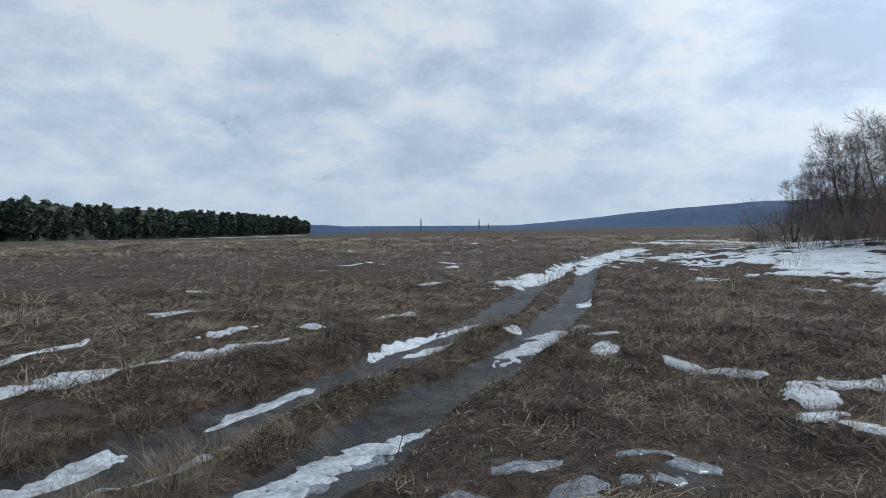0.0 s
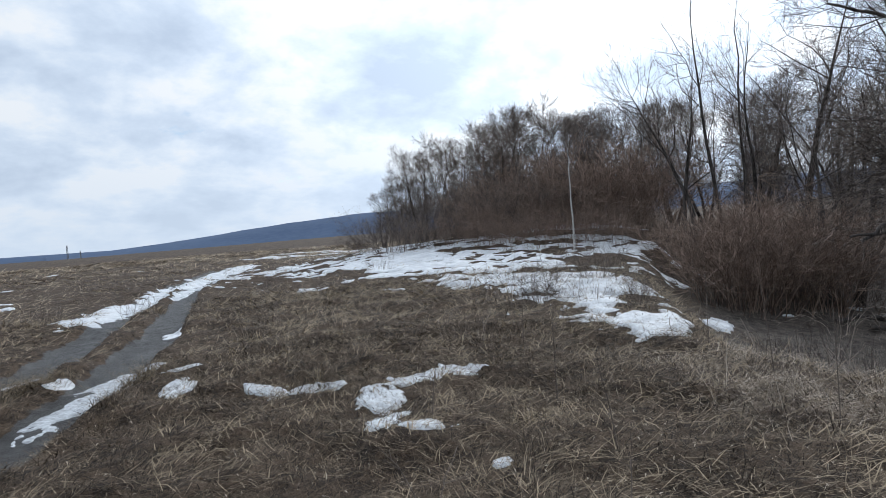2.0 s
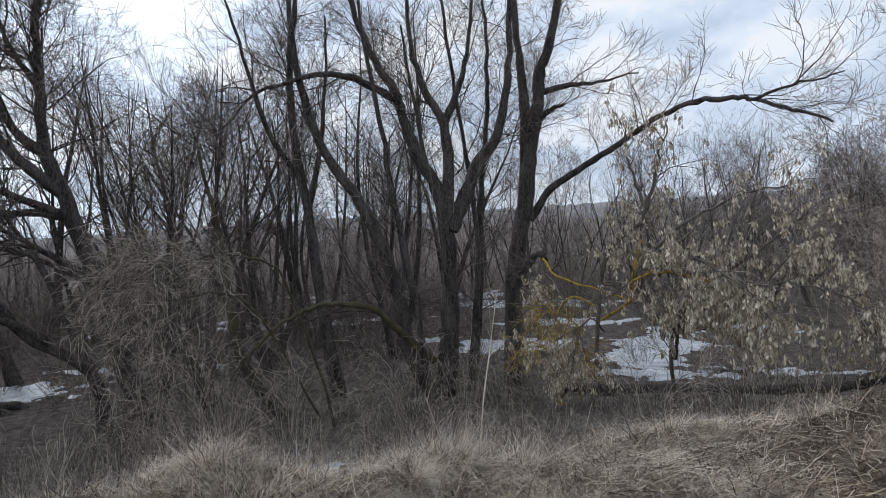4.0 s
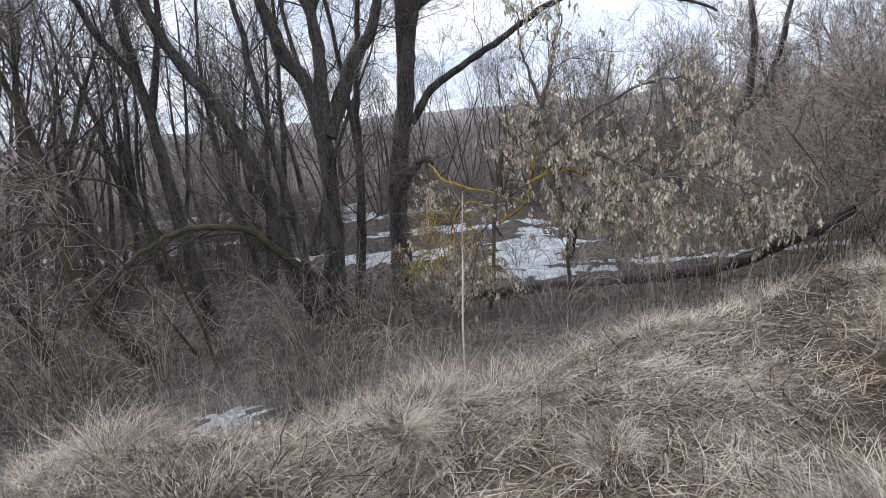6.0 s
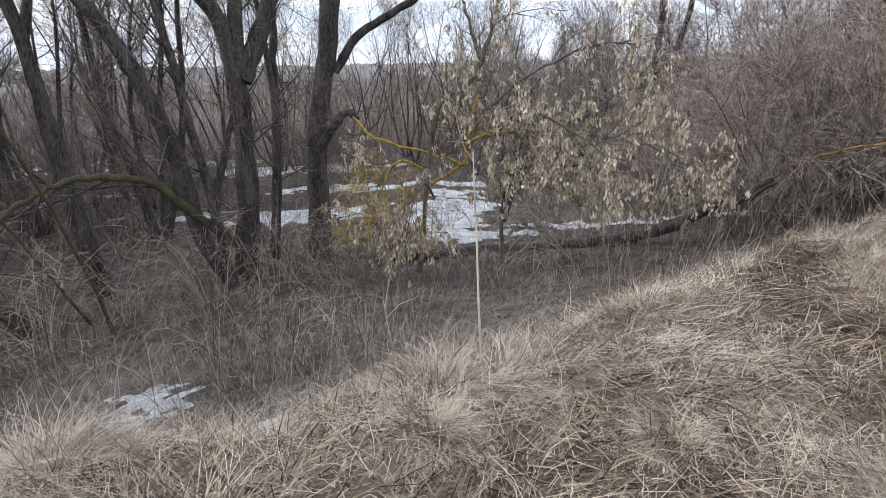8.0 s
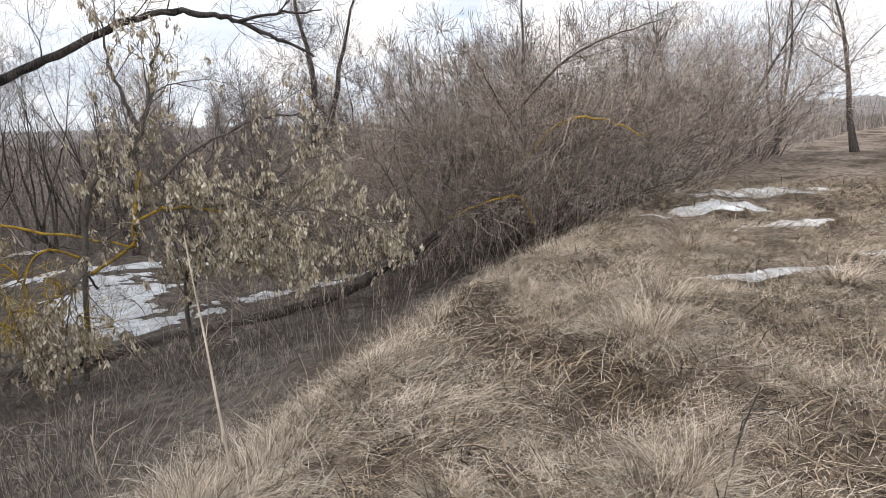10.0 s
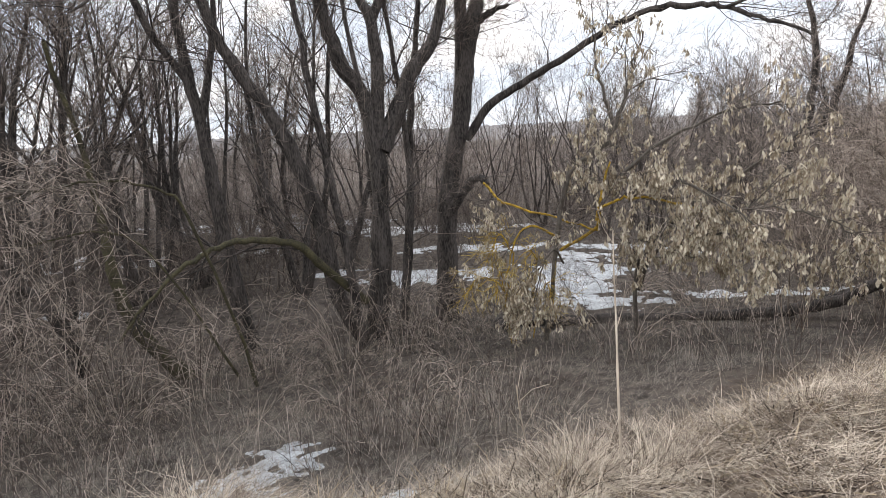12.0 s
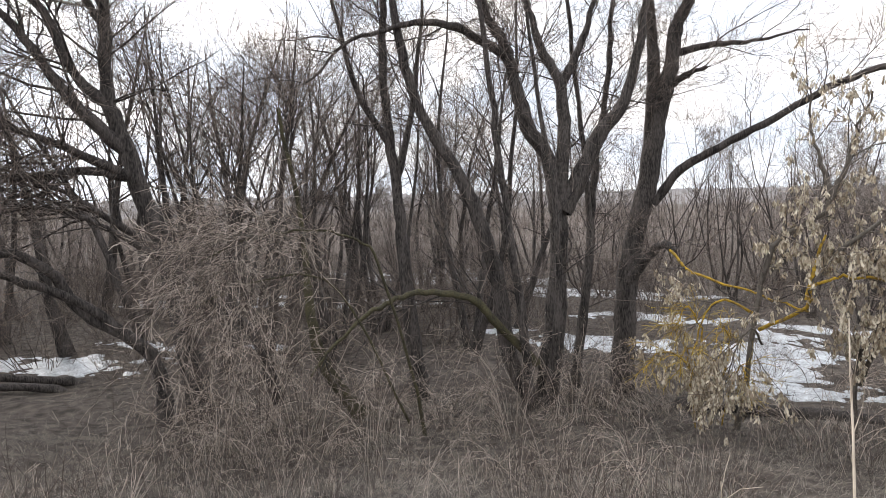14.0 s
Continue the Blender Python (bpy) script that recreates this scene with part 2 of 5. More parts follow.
def rough(x, y, size, seed=0, octaves=3):
    """Smooth noise from -1 to 1 with features of the given size."""
    x, y = np.asarray(x, float) / size, np.asarray(y, float) / size
    total, amp, norm = 0.0, 1.0, 0.0
    for o in range(octaves):
        ix, iy = np.floor(x).astype(np.int64), np.floor(y).astype(np.int64)
        fx, fy = x - ix, y - iy
        fx, fy = fx * fx * (3 - 2 * fx), fy * fy * (3 - 2 * fy)
        a = lattice(ix, iy, seed + o) * (1 - fx) + lattice(ix + 1, iy, seed + o) * fx
        b = lattice(ix, iy + 1, seed + o) * (1 - fx) + lattice(ix + 1, iy + 1, seed + o) * fx
        total = total + amp * (2 * (a * (1 - fy) + b * fy) - 1)
        norm += amp
        amp *= 0.5
        x, y = x * 2.03 + 11.7, y * 2.03 + 5.1
    return total / norm


def smooth(v, a, b):
    t = np.clip((np.asarray(v, float) - a) / (b - a), 0, 1)
    return t * t * (3 - 2 * t)


def from_line(x, y, line):
    """Distance to a polyline, and on which side of it (positive to the right of its run)."""
    best, side = np.full(np.shape(x), 1e9), np.zeros(np.shape(x))
    for (ax, ay), (bx, by) in zip(line[:-1], line[1:]):
        ux, uy = bx - ax, by - ay
        t = np.clip(((x - ax) * ux + (y - ay) * uy) / (ux * ux + uy * uy), 0, 1)
        d = np.hypot(x - ax - t * ux, y - ay - t * uy)
        s = np.sign(ux * (y - ay) - uy * (x - ax))
        near = d < best - 1e-9
        best, side = np.where(near, d, best), np.where(near, -s, side)
    return best, side


CREST = [(-30, -60), (-6, -26), (-1.2, -15.5), (1.6, -10.4), (3.4, -7.4), (4.5, -4.9), (5.05, -3.0), (5.45, -1.5), (5.8, -0.6), (6.05, 0.2), (6.6, 1.1), (6.8, 2.6), (7.5, 4.4), (9.3, 5.9), (13.4, 9.8), (19.0, 13.5), (30, 17), (70, 26), (300, 60)]
RUT_LEFT = [(-16, -13), (-8, -3.5), (-4.4, 1.1), (-2.45, 3.75), (-1.28, 5.9), (-0.2, 8.5), (0.9, 10.9), (2.8, 17.3), (7.4, 30.2), (15, 47), (26, 70)]
RUT_RIGHT = [(-14.2, -14), (-6.3, -4.6), (-2.8, 0.6), (-0.85, 3.75), (-0.3, 5.2), (0.5, 6.8), (1.5, 8.9), (2.85, 12.9), (5.8, 23), (9.4, 30.5), (17, 46), (28, 69)]


def woods(x, y):
    """Metres past the crest of the bank, into the woods."""
    d, s = from_line(x, y, CREST)
    return d * s


BANK_OUT = (-0.5, -0.05, 0.3, 0.8, 1.5, 2.5, 4.0, 6.5, 8.0)      # metres past the crest, and how far the bank has fallen there
BANK_DOWN = (0.0, 0.06, 0.27, 0.6, 0.86, 1.13, 1.46, 1.9, 1.95)


def height(x, y):
    x, y = np.asarray(x, float), np.asarray(y, float)
    r = np.hypot(x - 3, y - 2)
    w = woods(x, y) + 0.16 * rough(x, y, 1.8, 5)
    far = smooth(r, 25, 120)
    z = far * np.clip(0.0135 * x - 0.0035 * y + 0.3, -6, 6) * (1 - smooth(w, -10, 10))
    z = z + 1.25 * np.exp(-((x - 25) ** 2 + (y - 24) ** 2) / 130.0) * smooth(-w, -6, 3)
    z = z - np.interp(w, BANK_OUT, BANK_DOWN) - 0.5 * smooth(w, 8, 30)
    z = z + 0.09 * rough(x, y, 1.1, 2) * smooth(r, 0.5, 3.5) + 0.14 * rough(x, y, 5, 3) * smooth(r, 2, 9) + 0.5 * rough(x, y, 70, 4, 2) * far
    z = z + 0.06 * np.exp(-((w + 0.4) / 0.6) ** 2) * (0.3 + 1.3 * rough(x, y, 0.9, 9)) * smooth(12 - y, 0, 6)
    for line in (RUT_LEFT, RUT_RIGHT):
        d, _ = from_line(x, y, line)
        d = d + 0.06 * rough(x, y, 0.6, 8)
        z = z - 0.1 * (1 - smooth(d, 0.26, 0.52)) + 0.03 * np.exp(-((d - 0.52) / 0.15) ** 2) * (0.8 + 0.8 * rough(x, y, 0.7, 19))
    z = z + 0.11 * rough(x, y, 0.95, 18) * smooth(-y, -0.8, 1.5) * smooth(np.hypot(x - 3.9, y - 1.4), 0.9, 1.8) * (w < 1.5) * smooth(30 - r, 0, 10)
    z = z + 0.14 * np.exp(-((x - 6.4) / 0.4) ** 2 - ((y - 0.9) / 0.35) ** 2) + 0.1 * np.exp(-((x - 5.5) / 0.35) ** 2 - ((y + 0.45) / 0.4) ** 2)
    d, s = from_line(x, y, RUT_LEFT)
    z = z + 0.2 * np.exp(-((d - 1.05) / 0.4) ** 2) * (s < 0) * smooth(y, -2, 2) * (1 - smooth(y, 8, 12)) * (0.75 + 0.6 * rough(x, y, 0.8, 16))
    z = z + 0.085 * rough(x, y, 0.42, 17, 2) * (1 - mud_of(x, y)) * (1 - 0.7 * smooth(w, 0.2, 2.0)) * smooth(30 - r, 0, 8)
    return z


def mud_of(x, y):
    m = np.zeros(np.shape(x))
    for line, wide in ((RUT_LEFT, 0.29), (RUT_RIGHT, 0.26)):
        d, _ = from_line(x, y, line)
        m = np.maximum(m, 1 - smooth(d + 0.09 * rough(x, y, 0.5, 12) + 0.07 * rough(x, y, 2.2, 13), wide, wide + 0.16))
    spot = np.exp(-(((x - 1.05) / 1.1) ** 2 + ((y - 3.75) / 0.4) ** 2)) * (0.7 + 0.9 * rough(x, y, 0.4, 15))
    return np.clip(np.maximum(m, 0.8 * spot) * (1 - smooth(y, 34, 50)), 0, 1)


def straw_of(x, y):
    """How far the ground is covered with bleached straw: along the crest and on the bank past it."""
    w = woods(x, y)
    on_rim = np.exp(-((w + 0.5) / 1.0) ** 2) * (0.75 + 1.3 * rough(x, y, 0.9, 72)) * (1 - smooth(y, 2.5, 5.5))
    on_bank = smooth(-y, -1.2, 1.2) * (w < 0.3) * (0.62 + 1.1 * rough(x, y, 0.9, 73)) * (1 - smooth(-w, 3.4, 5.5))
    return np.clip(np.maximum(on_rim, on_bank), 0, 1)


GRID_N, GRID_SIZE, GRID_POWER, GRID_X, GRID_Y = 501, 2.5, 8.03, 2.6, 4.0      # a grid of squares that widen from the path outwards
grid_steps = GRID_SIZE * np.sinh(GRID_POWER * np.linspace(-1, 1, GRID_N))
LAND_X, LAND_Y = np.meshgrid(GRID_X + grid_steps, GRID_Y + grid_steps, indexing="ij")
LAND_Z = height(LAND_X, LAND_Y)


def lie(x, y):
    """Height of the built ground at x, y."""
    def cell(v):
        c = np.clip((np.arcsinh(np.asarray(v, float) / GRID_SIZE) / GRID_POWER + 1) / 2 * (GRID_N - 1), 0, GRID_N - 1.001)
        i = c.astype(int)
        return i, (v - grid_steps[i]) / (grid_steps[i + 1] - grid_steps[i])
    (i, fx), (j, fy) = cell(np.asarray(x, float) - GRID_X), cell(np.asarray(y, float) - GRID_Y)
    return (LAND_Z[i, j] * (1 - fx) + LAND_Z[i + 1, j] * fx) * (1 - fy) + (LAND_Z[i, j + 1] * (1 - fx) + LAND_Z[i + 1, j + 1] * fx) * fy


def z_at(x, y):
    return float(lie(np.array([x]), np.array([y]))[0])


# ---- mesh helpers ----
def raw_mesh(name, verts, groups):
    """A mesh from arrays: verts (n, 3) and groups of faces, each (m, corners)."""
    me = bpy.data.meshes.new(name)
    verts = np.ascontiguousarray(verts, np.float32).reshape(-1, 3)
    groups = [np.asarray(g, np.int32) for g in groups if len(g)]
    loops = np.concatenate([g.ravel() for g in groups])
    sizes = np.concatenate([np.full(len(g), g.shape[1], np.int32) for g in groups])
    me.vertices.add(len(verts))
    me.vertices.foreach_set("co", verts.ravel())
    me.loops.add(len(loops))
    me.loops.foreach_set("vertex_index", loops)
    me.polygons.add(len(sizes))
    me.polygons.foreach_set("loop_start", np.concatenate([[0], np.cumsum(sizes)[:-1]]).astype(np.int32))
    me.polygons.foreach_set("use_smooth", np.ones(len(sizes), bool))
    me.update(calc_edges=True)
    me.validate()
    return me


def put(name, me, mat, parent=None, label="", kind=""):
    ob = new(name, me)
    if mat and not me.materials:
        me.materials.append(mat)
    ob.parent = parent
    return tagged(ob, label=label, kind=kind)


def tubes(lines, sides):
    """Tapered tubes round polylines: a list of (points, radii). Returns verts and quads."""
    byn = {}
    for p, r in lines:
        r = np.atleast_2d(r)
        p = np.reshape(p, (-1, r.shape[1], 3))
        byn.setdefault(p.shape[1], []).append((p, r))
    vs, qs, base = [], [], 0
    ang = np.arange(sides) * 2 * math.pi / sides
    turn_rng = np.random.default_rng(3)
    for n, items in byn.items():
        P = np.concatenate([i[0] for i in items])
        R = np.concatenate([i[1] for i in items])
        T = np.gradient(P, axis=1)
        T /= np.linalg.norm(T, axis=2, keepdims=True) + 1e-9
        ref = np.where(np.abs(T[:, :1, 2:3]) > 0.8, np.array([1.0, 0, 0]), np.array([0, 0, 1.0]))
        U = np.cross(T, np.broadcast_to(ref, T.shape))
        U /= np.linalg.norm(U, axis=2, keepdims=True) + 1e-9
        W = np.cross(T, U)
        if sides == 2:
            phi = turn_rng.uniform(0, math.pi, len(P))[:, None, None]
            U = U * np.cos(phi) + W * np.sin(phi)
            R = R * 1.35
        V = P[:, :, None] + R[:, :, None, None] * (np.cos(ang)[None, None, :, None] * U[:, :, None] + np.sin(ang)[None, None, :, None] * W[:, :, None])
        B = len(P)
        idx = base + np.arange(B * n * sides).reshape(B, n, sides)
        a, b = idx[:, :-1], idx[:, 1:]
        q = np.stack([a, np.roll(a, -1, 2), np.roll(b, -1, 2), b], -1)
        q = (q[:, :, :1] if sides == 2 else q).reshape(-1, 4)
        vs.append(V.reshape(-1, 3))
        qs.append(q)
        base += B * n * sides
    return np.concatenate(vs), np.concatenate(qs)


def tube_mesh(name, lines, sides):
    v, q = tubes(lines, sides)
    return raw_mesh(name, v, [q])


def joined(name, pieces):
    """One mesh from several (verts, quads)."""
    base, vs, qs = 0, [], []
    for v, q in pieces:
        vs.append(v)
        qs.append(q + base)
        base += len(v)
    return raw_mesh(name, np.concatenate(vs), [np.concatenate(qs)])


def curve_points(pts, step=4):
    """Smooth line through a few control points."""
    p = np.array(pts, float)
    p = np.vstack([2 * p[0] - p[1], p, 2 * p[-1] - p[-2]])
    out = []
    for i in range(1, len(p) - 2):
        for k in range(step):
            t = k / step
            out.append(0.5 * (2 * p[i] + (p[i + 1] - p[i - 1]) * t + (2 * p[i - 1] - 5 * p[i] + 4 * p[i + 1] - p[i + 2]) * t * t + (3 * p[i] - p[i - 1] - 3 * p[i + 1] + p[i + 2]) * t ** 3))
    out.append(p[-2])
    return np.array(out)


def unit(v):
    return v / (np.linalg.norm(v) + 1e-9)


def sprout(rng, p, d, length, radius, n, wander, lift, droop=0.0, tip=0.25):
    """One branch that wanders, lifts towards the light or droops."""
    pts = [np.array(p, float)]
    d = unit(np.array(d, float))
    for i in range(n - 1):
        d = unit(d + wander * rng.normal(size=3) + np.array([0, 0, lift - droop * i / n]))
        pts.append(pts[-1] + d * length / (n - 1))
    return np.array(pts), radius * np.linspace(1, tip, n)


def units(v):
    return v / (np.linalg.norm(v, axis=-1, keepdims=True) + 1e-9)


def branch_order(rng, P, R, count, scale, n, lift, droop, start, least):
    """One order of side branches on many limbs at once: P (limbs, points, 3) and R (limbs, points)."""
    m = P.shape[1]
    par = np.repeat(np.arange(len(P)), count)
    K = len(par)
    f = start + (1 - start) * rng.random(K) ** 0.8
    i = np.minimum((f * (m - 1)).astype(int), m - 2)
    u = (f * (m - 1) - i)[:, None]
    p = P[par, i] * (1 - u) + P[par, i + 1] * u
    t = units(P[par, i + 1] - P[par, i])
    side = units(np.cross(t, rng.normal(size=(K, 3))))
    angle = rng.uniform(0.4, 1.1, K)[:, None]
    d = units(t * np.cos(angle) + side * np.sin(angle))
    ln = scale * rng.uniform(0.5, 1.2, K) * (1.15 - 0.6 * f)
    r = np.minimum(R[par, i] * 0.6, 0.0085 * ln + 0.0012)
    out = [p]
    for k in range(n - 1):
        d = units(d + 0.2 * rng.normal(size=(K, 3)) + np.array([0, 0, lift - droop * k / n]))
        out.append(out[-1] + d * (ln / (n - 1))[:, None])
    return np.stack(out, 1), np.maximum(r[:, None] * np.linspace(1, 0.25, n)[None], least)


def ramify(rng, pts, rad, counts, scale, lift, levels, droop=0.0, start=0.25, least=0.0018):
    """Branches and twigs along a limb. levels[k] collects the lines of branch order k."""
    P, R = np.asarray(pts, float)[None], np.asarray(rad, float)[None]
    for k, count in enumerate(counts):
        left = len(counts) - k
        P, R = branch_order(rng, P, R, count, scale[k], (3, 5, 6)[min(left, 3) - 1], lift, droop, start if k == 0 else 0.15, least if left < 2 else 1.5 * least)
        levels[k].append((P, R))


# ---- trees ----
def shaped_tree(name, label, category, stems, counts, scale, bark=None, twig=None, lift=0.05, droop=0.0, seed=1, stem_names=None, group=""):
    """A tree from its own trunk and limbs, each (control points, thick, thin[, material]), with branches and twigs grown on them."""
    rng = np.random.default_rng(seed)
    bark, twig = bark or M_BARK, twig or M_TWIG
    root = new(name)
    base = stems[0][0][0]
    root.location = (base[0], base[1], min(base[2], z_at(base[0], base[1])))
    tagged(root, label, category, group)
    off = np.array(root.location)
    levels = [[] for _ in counts]
    for i, st in enumerate(stems):
        pts = curve_points(st[0], 5) - off
        pts = pts + 0.02 * rng.normal(size=pts.shape) * np.linspace(0.2, 1, len(pts))[:, None]
        rad = np.linspace(st[1], st[2], len(pts)) * (1 + 0.06 * rng.normal(size=len(pts)))
        if i == 0:
            rad[:4] *= np.array([1.5, 1.25, 1.1, 1.03])
            pts[0, 2] = min(pts[0, 2], -0.15)
        put("trunk" if i == 0 else "limb", tube_mesh("limb", [(pts, rad)], 9), st[3] if len(st) > 3 else bark, root)
        c = list(counts)
        c[0] = max(4, int(counts[0] * np.sum(np.linalg.norm(np.diff(pts, axis=0), axis=1)) / 5.0))
        ramify(rng, pts, rad, c, scale, lift, levels, droop, 0.5 if i == 0 else 0.15)
    put("limbwork", tube_mesh("limbwork", levels[0], 4), bark, root, kind="stuff")
    fine = [tubes(lv, 3 if k == 0 and len(levels) > 2 else 2) for k, lv in enumerate(levels[1:]) if lv]
    put("crown", joined("crown", fine), twig, root, kind="stuff")
    return root


def wild_tree(name, label, category, tall, thick, seed, stems=1, spread=0.15, counts=(20, 9, 5), scale=(2.7, 1.2, 0.5), bark=None, twig=None, lift=0.12, first=0.3, least=0.0016):
    """A bare tree grown from seed, standing at the origin."""
    rng = np.random.default_rng(seed)
    bark, twig = bark or M_BARK, twig or M_TWIG
    root = tagged(new(name), label, category)
    levels = [[] for _ in counts]
    for s in range(stems):
        a = rng.uniform(0, 2 * math.pi)
        lean = spread * rng.uniform(0.4, 1.3)
        h = tall * rng.uniform(0.8, 1.0)
        p, r = sprout(rng, (0.12 * math.cos(a) * (stems > 1), 0.12 * math.sin(a) * (stems > 1), -0.15), (lean * math.cos(a), lean * math.sin(a), 1), h, thick, 11, 0.085, 0.03, 0.0, 0.05)
        r[:2] *= np.array([1.4, 1.1])
        put("trunk", tube_mesh("trunk", [(p, r)], 7), bark, root)
        ramify(rng, p, r, counts, [k * tall / 9 for k in scale], lift, levels, 0.0, first, least)
    put("limbwork", tube_mesh("limbwork", levels[0], 4), bark, root, kind="stuff")
    put("crown", joined("crown", [tubes(lv, 3 if k == 0 and len(levels) > 2 else 2) for k, lv in enumerate(levels[1:])]), twig, root, kind="stuff")
    return root


def shrub(name, label, stems, tall, seed, twig, lean=0.5, droop=0.0, counts=(5, 4), scale=(0.8, 0.35), width=0.3, thick=0.012, least=0.0018):
    """Many thin stems from one stool."""
    rng = np.random.default_rng(seed)
    root = tagged(new(name), label, "shrub")
    main, levels = [], [[] for _ in counts]
    for _ in range(stems):
        a = rng.uniform(0, 2 * math.pi)
        k = lean * rng.uniform(0.1, 1.3)
        o = width * rng.random() ** 0.5
        p, r = sprout(rng, (o * math.cos(a), o * math.sin(a), -0.1), (k * math.cos(a), k * math.sin(a), 1), tall * rng.uniform(0.55, 1.1), thick * rng.uniform(0.6, 1.2), 6, 0.15, 0.02, droop)
        main.append((p, np.maximum(r, 0.0025)))
        ramify(rng, p, r, counts, [s * tall / 2.5 for s in scale], 0.06, levels, droop * 0.5, 0.3, least)
    put("stool", joined("stool", [tubes(main, 3)]), twig, root, kind="stuff")
    put("crown", joined("crown", [tubes(lv, 2) for lv in levels]), twig, root, kind="stuff")
    return root


def arching_shrub(name, label, shoots, reach, tall, seed, twig, width=0.4, counts=(9, 3), scale=(0.65, 0.25), fan=math.pi):
    """Long thin shoots that rise from one stool, arch over and hang down to the ground, with drooping twigs."""
    rng = np.random.default_rng(seed)
    root = tagged(new(name), label, "shrub")
    main, levels = [], [[] for _ in counts]
    f = np.linspace(0, 1, 9)
    for _ in range(shoots):
        a, o = rng.uniform(-fan, fan), width * rng.random() ** 0.5
        out, up = reach * rng.uniform(0.45, 1.15), tall * rng.uniform(0.4, 1.1)
        drop = rng.uniform(0.1, 0.95)
        h = o + out * f ** 1.15
        z = up * (1 - ((f - 0.58) / 0.58) ** 2) * (1 - 0.25 * drop * f) - drop * up * np.clip(f - 0.6, 0, 1) * 1.2
        z[0] = -0.1
        turn = a + 0.35 * rng.normal() * f
        p = np.stack([h * np.cos(turn), h * np.sin(turn), z], -1) + 0.03 * reach * rng.normal(size=(9, 3)) * f[:, None]
        r = np.maximum(0.008 * rng.uniform(0.5, 1.1) * np.linspace(1, 0.2, 9), 0.0024)
        main.append((p, r))
        ramify(rng, p, r, counts, scale, 0.02, levels, 0.35, 0.2, 0.0018)
    put("stool", joined("stool", [tubes(main, 3)]), twig, root, kind="stuff")
    put("crown", joined("crown", [tubes(lv, 2) for lv in levels]), twig, root, kind="stuff")
    return root


def stand(ob, x, y, turn=0.0, size=1.0):
    """Put a grown plant on the ground."""
    ob.matrix_basis = Matrix.LocRotScale((x, y, z_at(x, y) - 0.02), Euler((0, 0, turn)), (size, size, size))
    return ob


def stand_copy(ob, x, y, turn, size):
    c = copy_thing(ob, Matrix.Identity(4))
    return stand(c, x, y, turn, size)


def strips(rng, x, y, length, width, rise, bend, swirl=None, segs=3, sink=0.02, thatch=0.0):
    """Tapering blades rooted at x, y: rise is the angle at the root, bend how far it falls over."""
    n = len(x)
    a = rng.uniform(0, 2 * math.pi, n) if swirl is None else swirl
    z0 = lie(x, y) - sink + thatch * rng.random(n) ** 2
    f = np.linspace(0, 1, segs + 1)
    e = rise[:, None] - bend[:, None] * f[None, :-1]
    h = np.concatenate([np.zeros((n, 1)), np.cumsum(np.cos(e), 1)], 1) * length[:, None] / segs
    v = np.concatenate([np.zeros((n, 1)), np.cumsum(np.sin(e), 1)], 1) * length[:, None] / segs
    v = np.maximum(v, 0.015 * (f[None] > 0))
    twist = a[:, None] + (rng.normal(size=n) * 0.5)[:, None] * f[None]
    cx, cy = x[:, None] + h * np.cos(twist), y[:, None] + h * np.sin(twist)
    cz = z0[:, None] + v
    wd = width[:, None] * (1 - 0.75 * f[None]) * 0.5
    px, py = -np.sin(twist) * wd, np.cos(twist) * wd
    L = np.stack([cx - px, cy - py, cz], -1)
    R = np.stack([cx + px, cy + py, cz + 0.3 * wd], -1)
    V = np.stack([L, R], 2).reshape(n, (segs + 1) * 2, 3)
    idx = np.arange(n * (segs + 1) * 2).reshape(n, segs + 1, 2)
    q = np.stack([idx[:, :-1, 0], idx[:, :-1, 1], idx[:, 1:, 1], idx[:, 1:, 0]], -1).reshape(-1, 4)
    return V.reshape(-1, 3), q


# ---- ground ----
def build_ground():
    X, Y, Z, n = LAND_X, LAND_Y, LAND_Z, GRID_N
    idx = np.arange(n * n).reshape(n, n)
    q = np.stack([idx[:-1, :-1], idx[1:, :-1], idx[1:, 1:], idx[:-1, 1:]], -1).reshape(-1, 4)
    me = raw_mesh("ground", np.stack([X, Y, Z], -1), [q])
    for name, val in (("straw", straw_of(X, Y)), ("mud", mud_of(X, Y)), ("litter", smooth(woods(X, Y) + 0.8 * rough(X, Y, 1.5, 21), 0.6, 2.6))):
        a = me.attributes.new(name, "FLOAT", "POINT")
        a.data.foreach_set("value", np.ascontiguousarray(val.ravel(), np.float32))
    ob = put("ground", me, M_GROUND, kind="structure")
    return tagged(ob, "dead brown grass field with muddy vehicle ruts and a wooded bank", "ground")


build_ground()


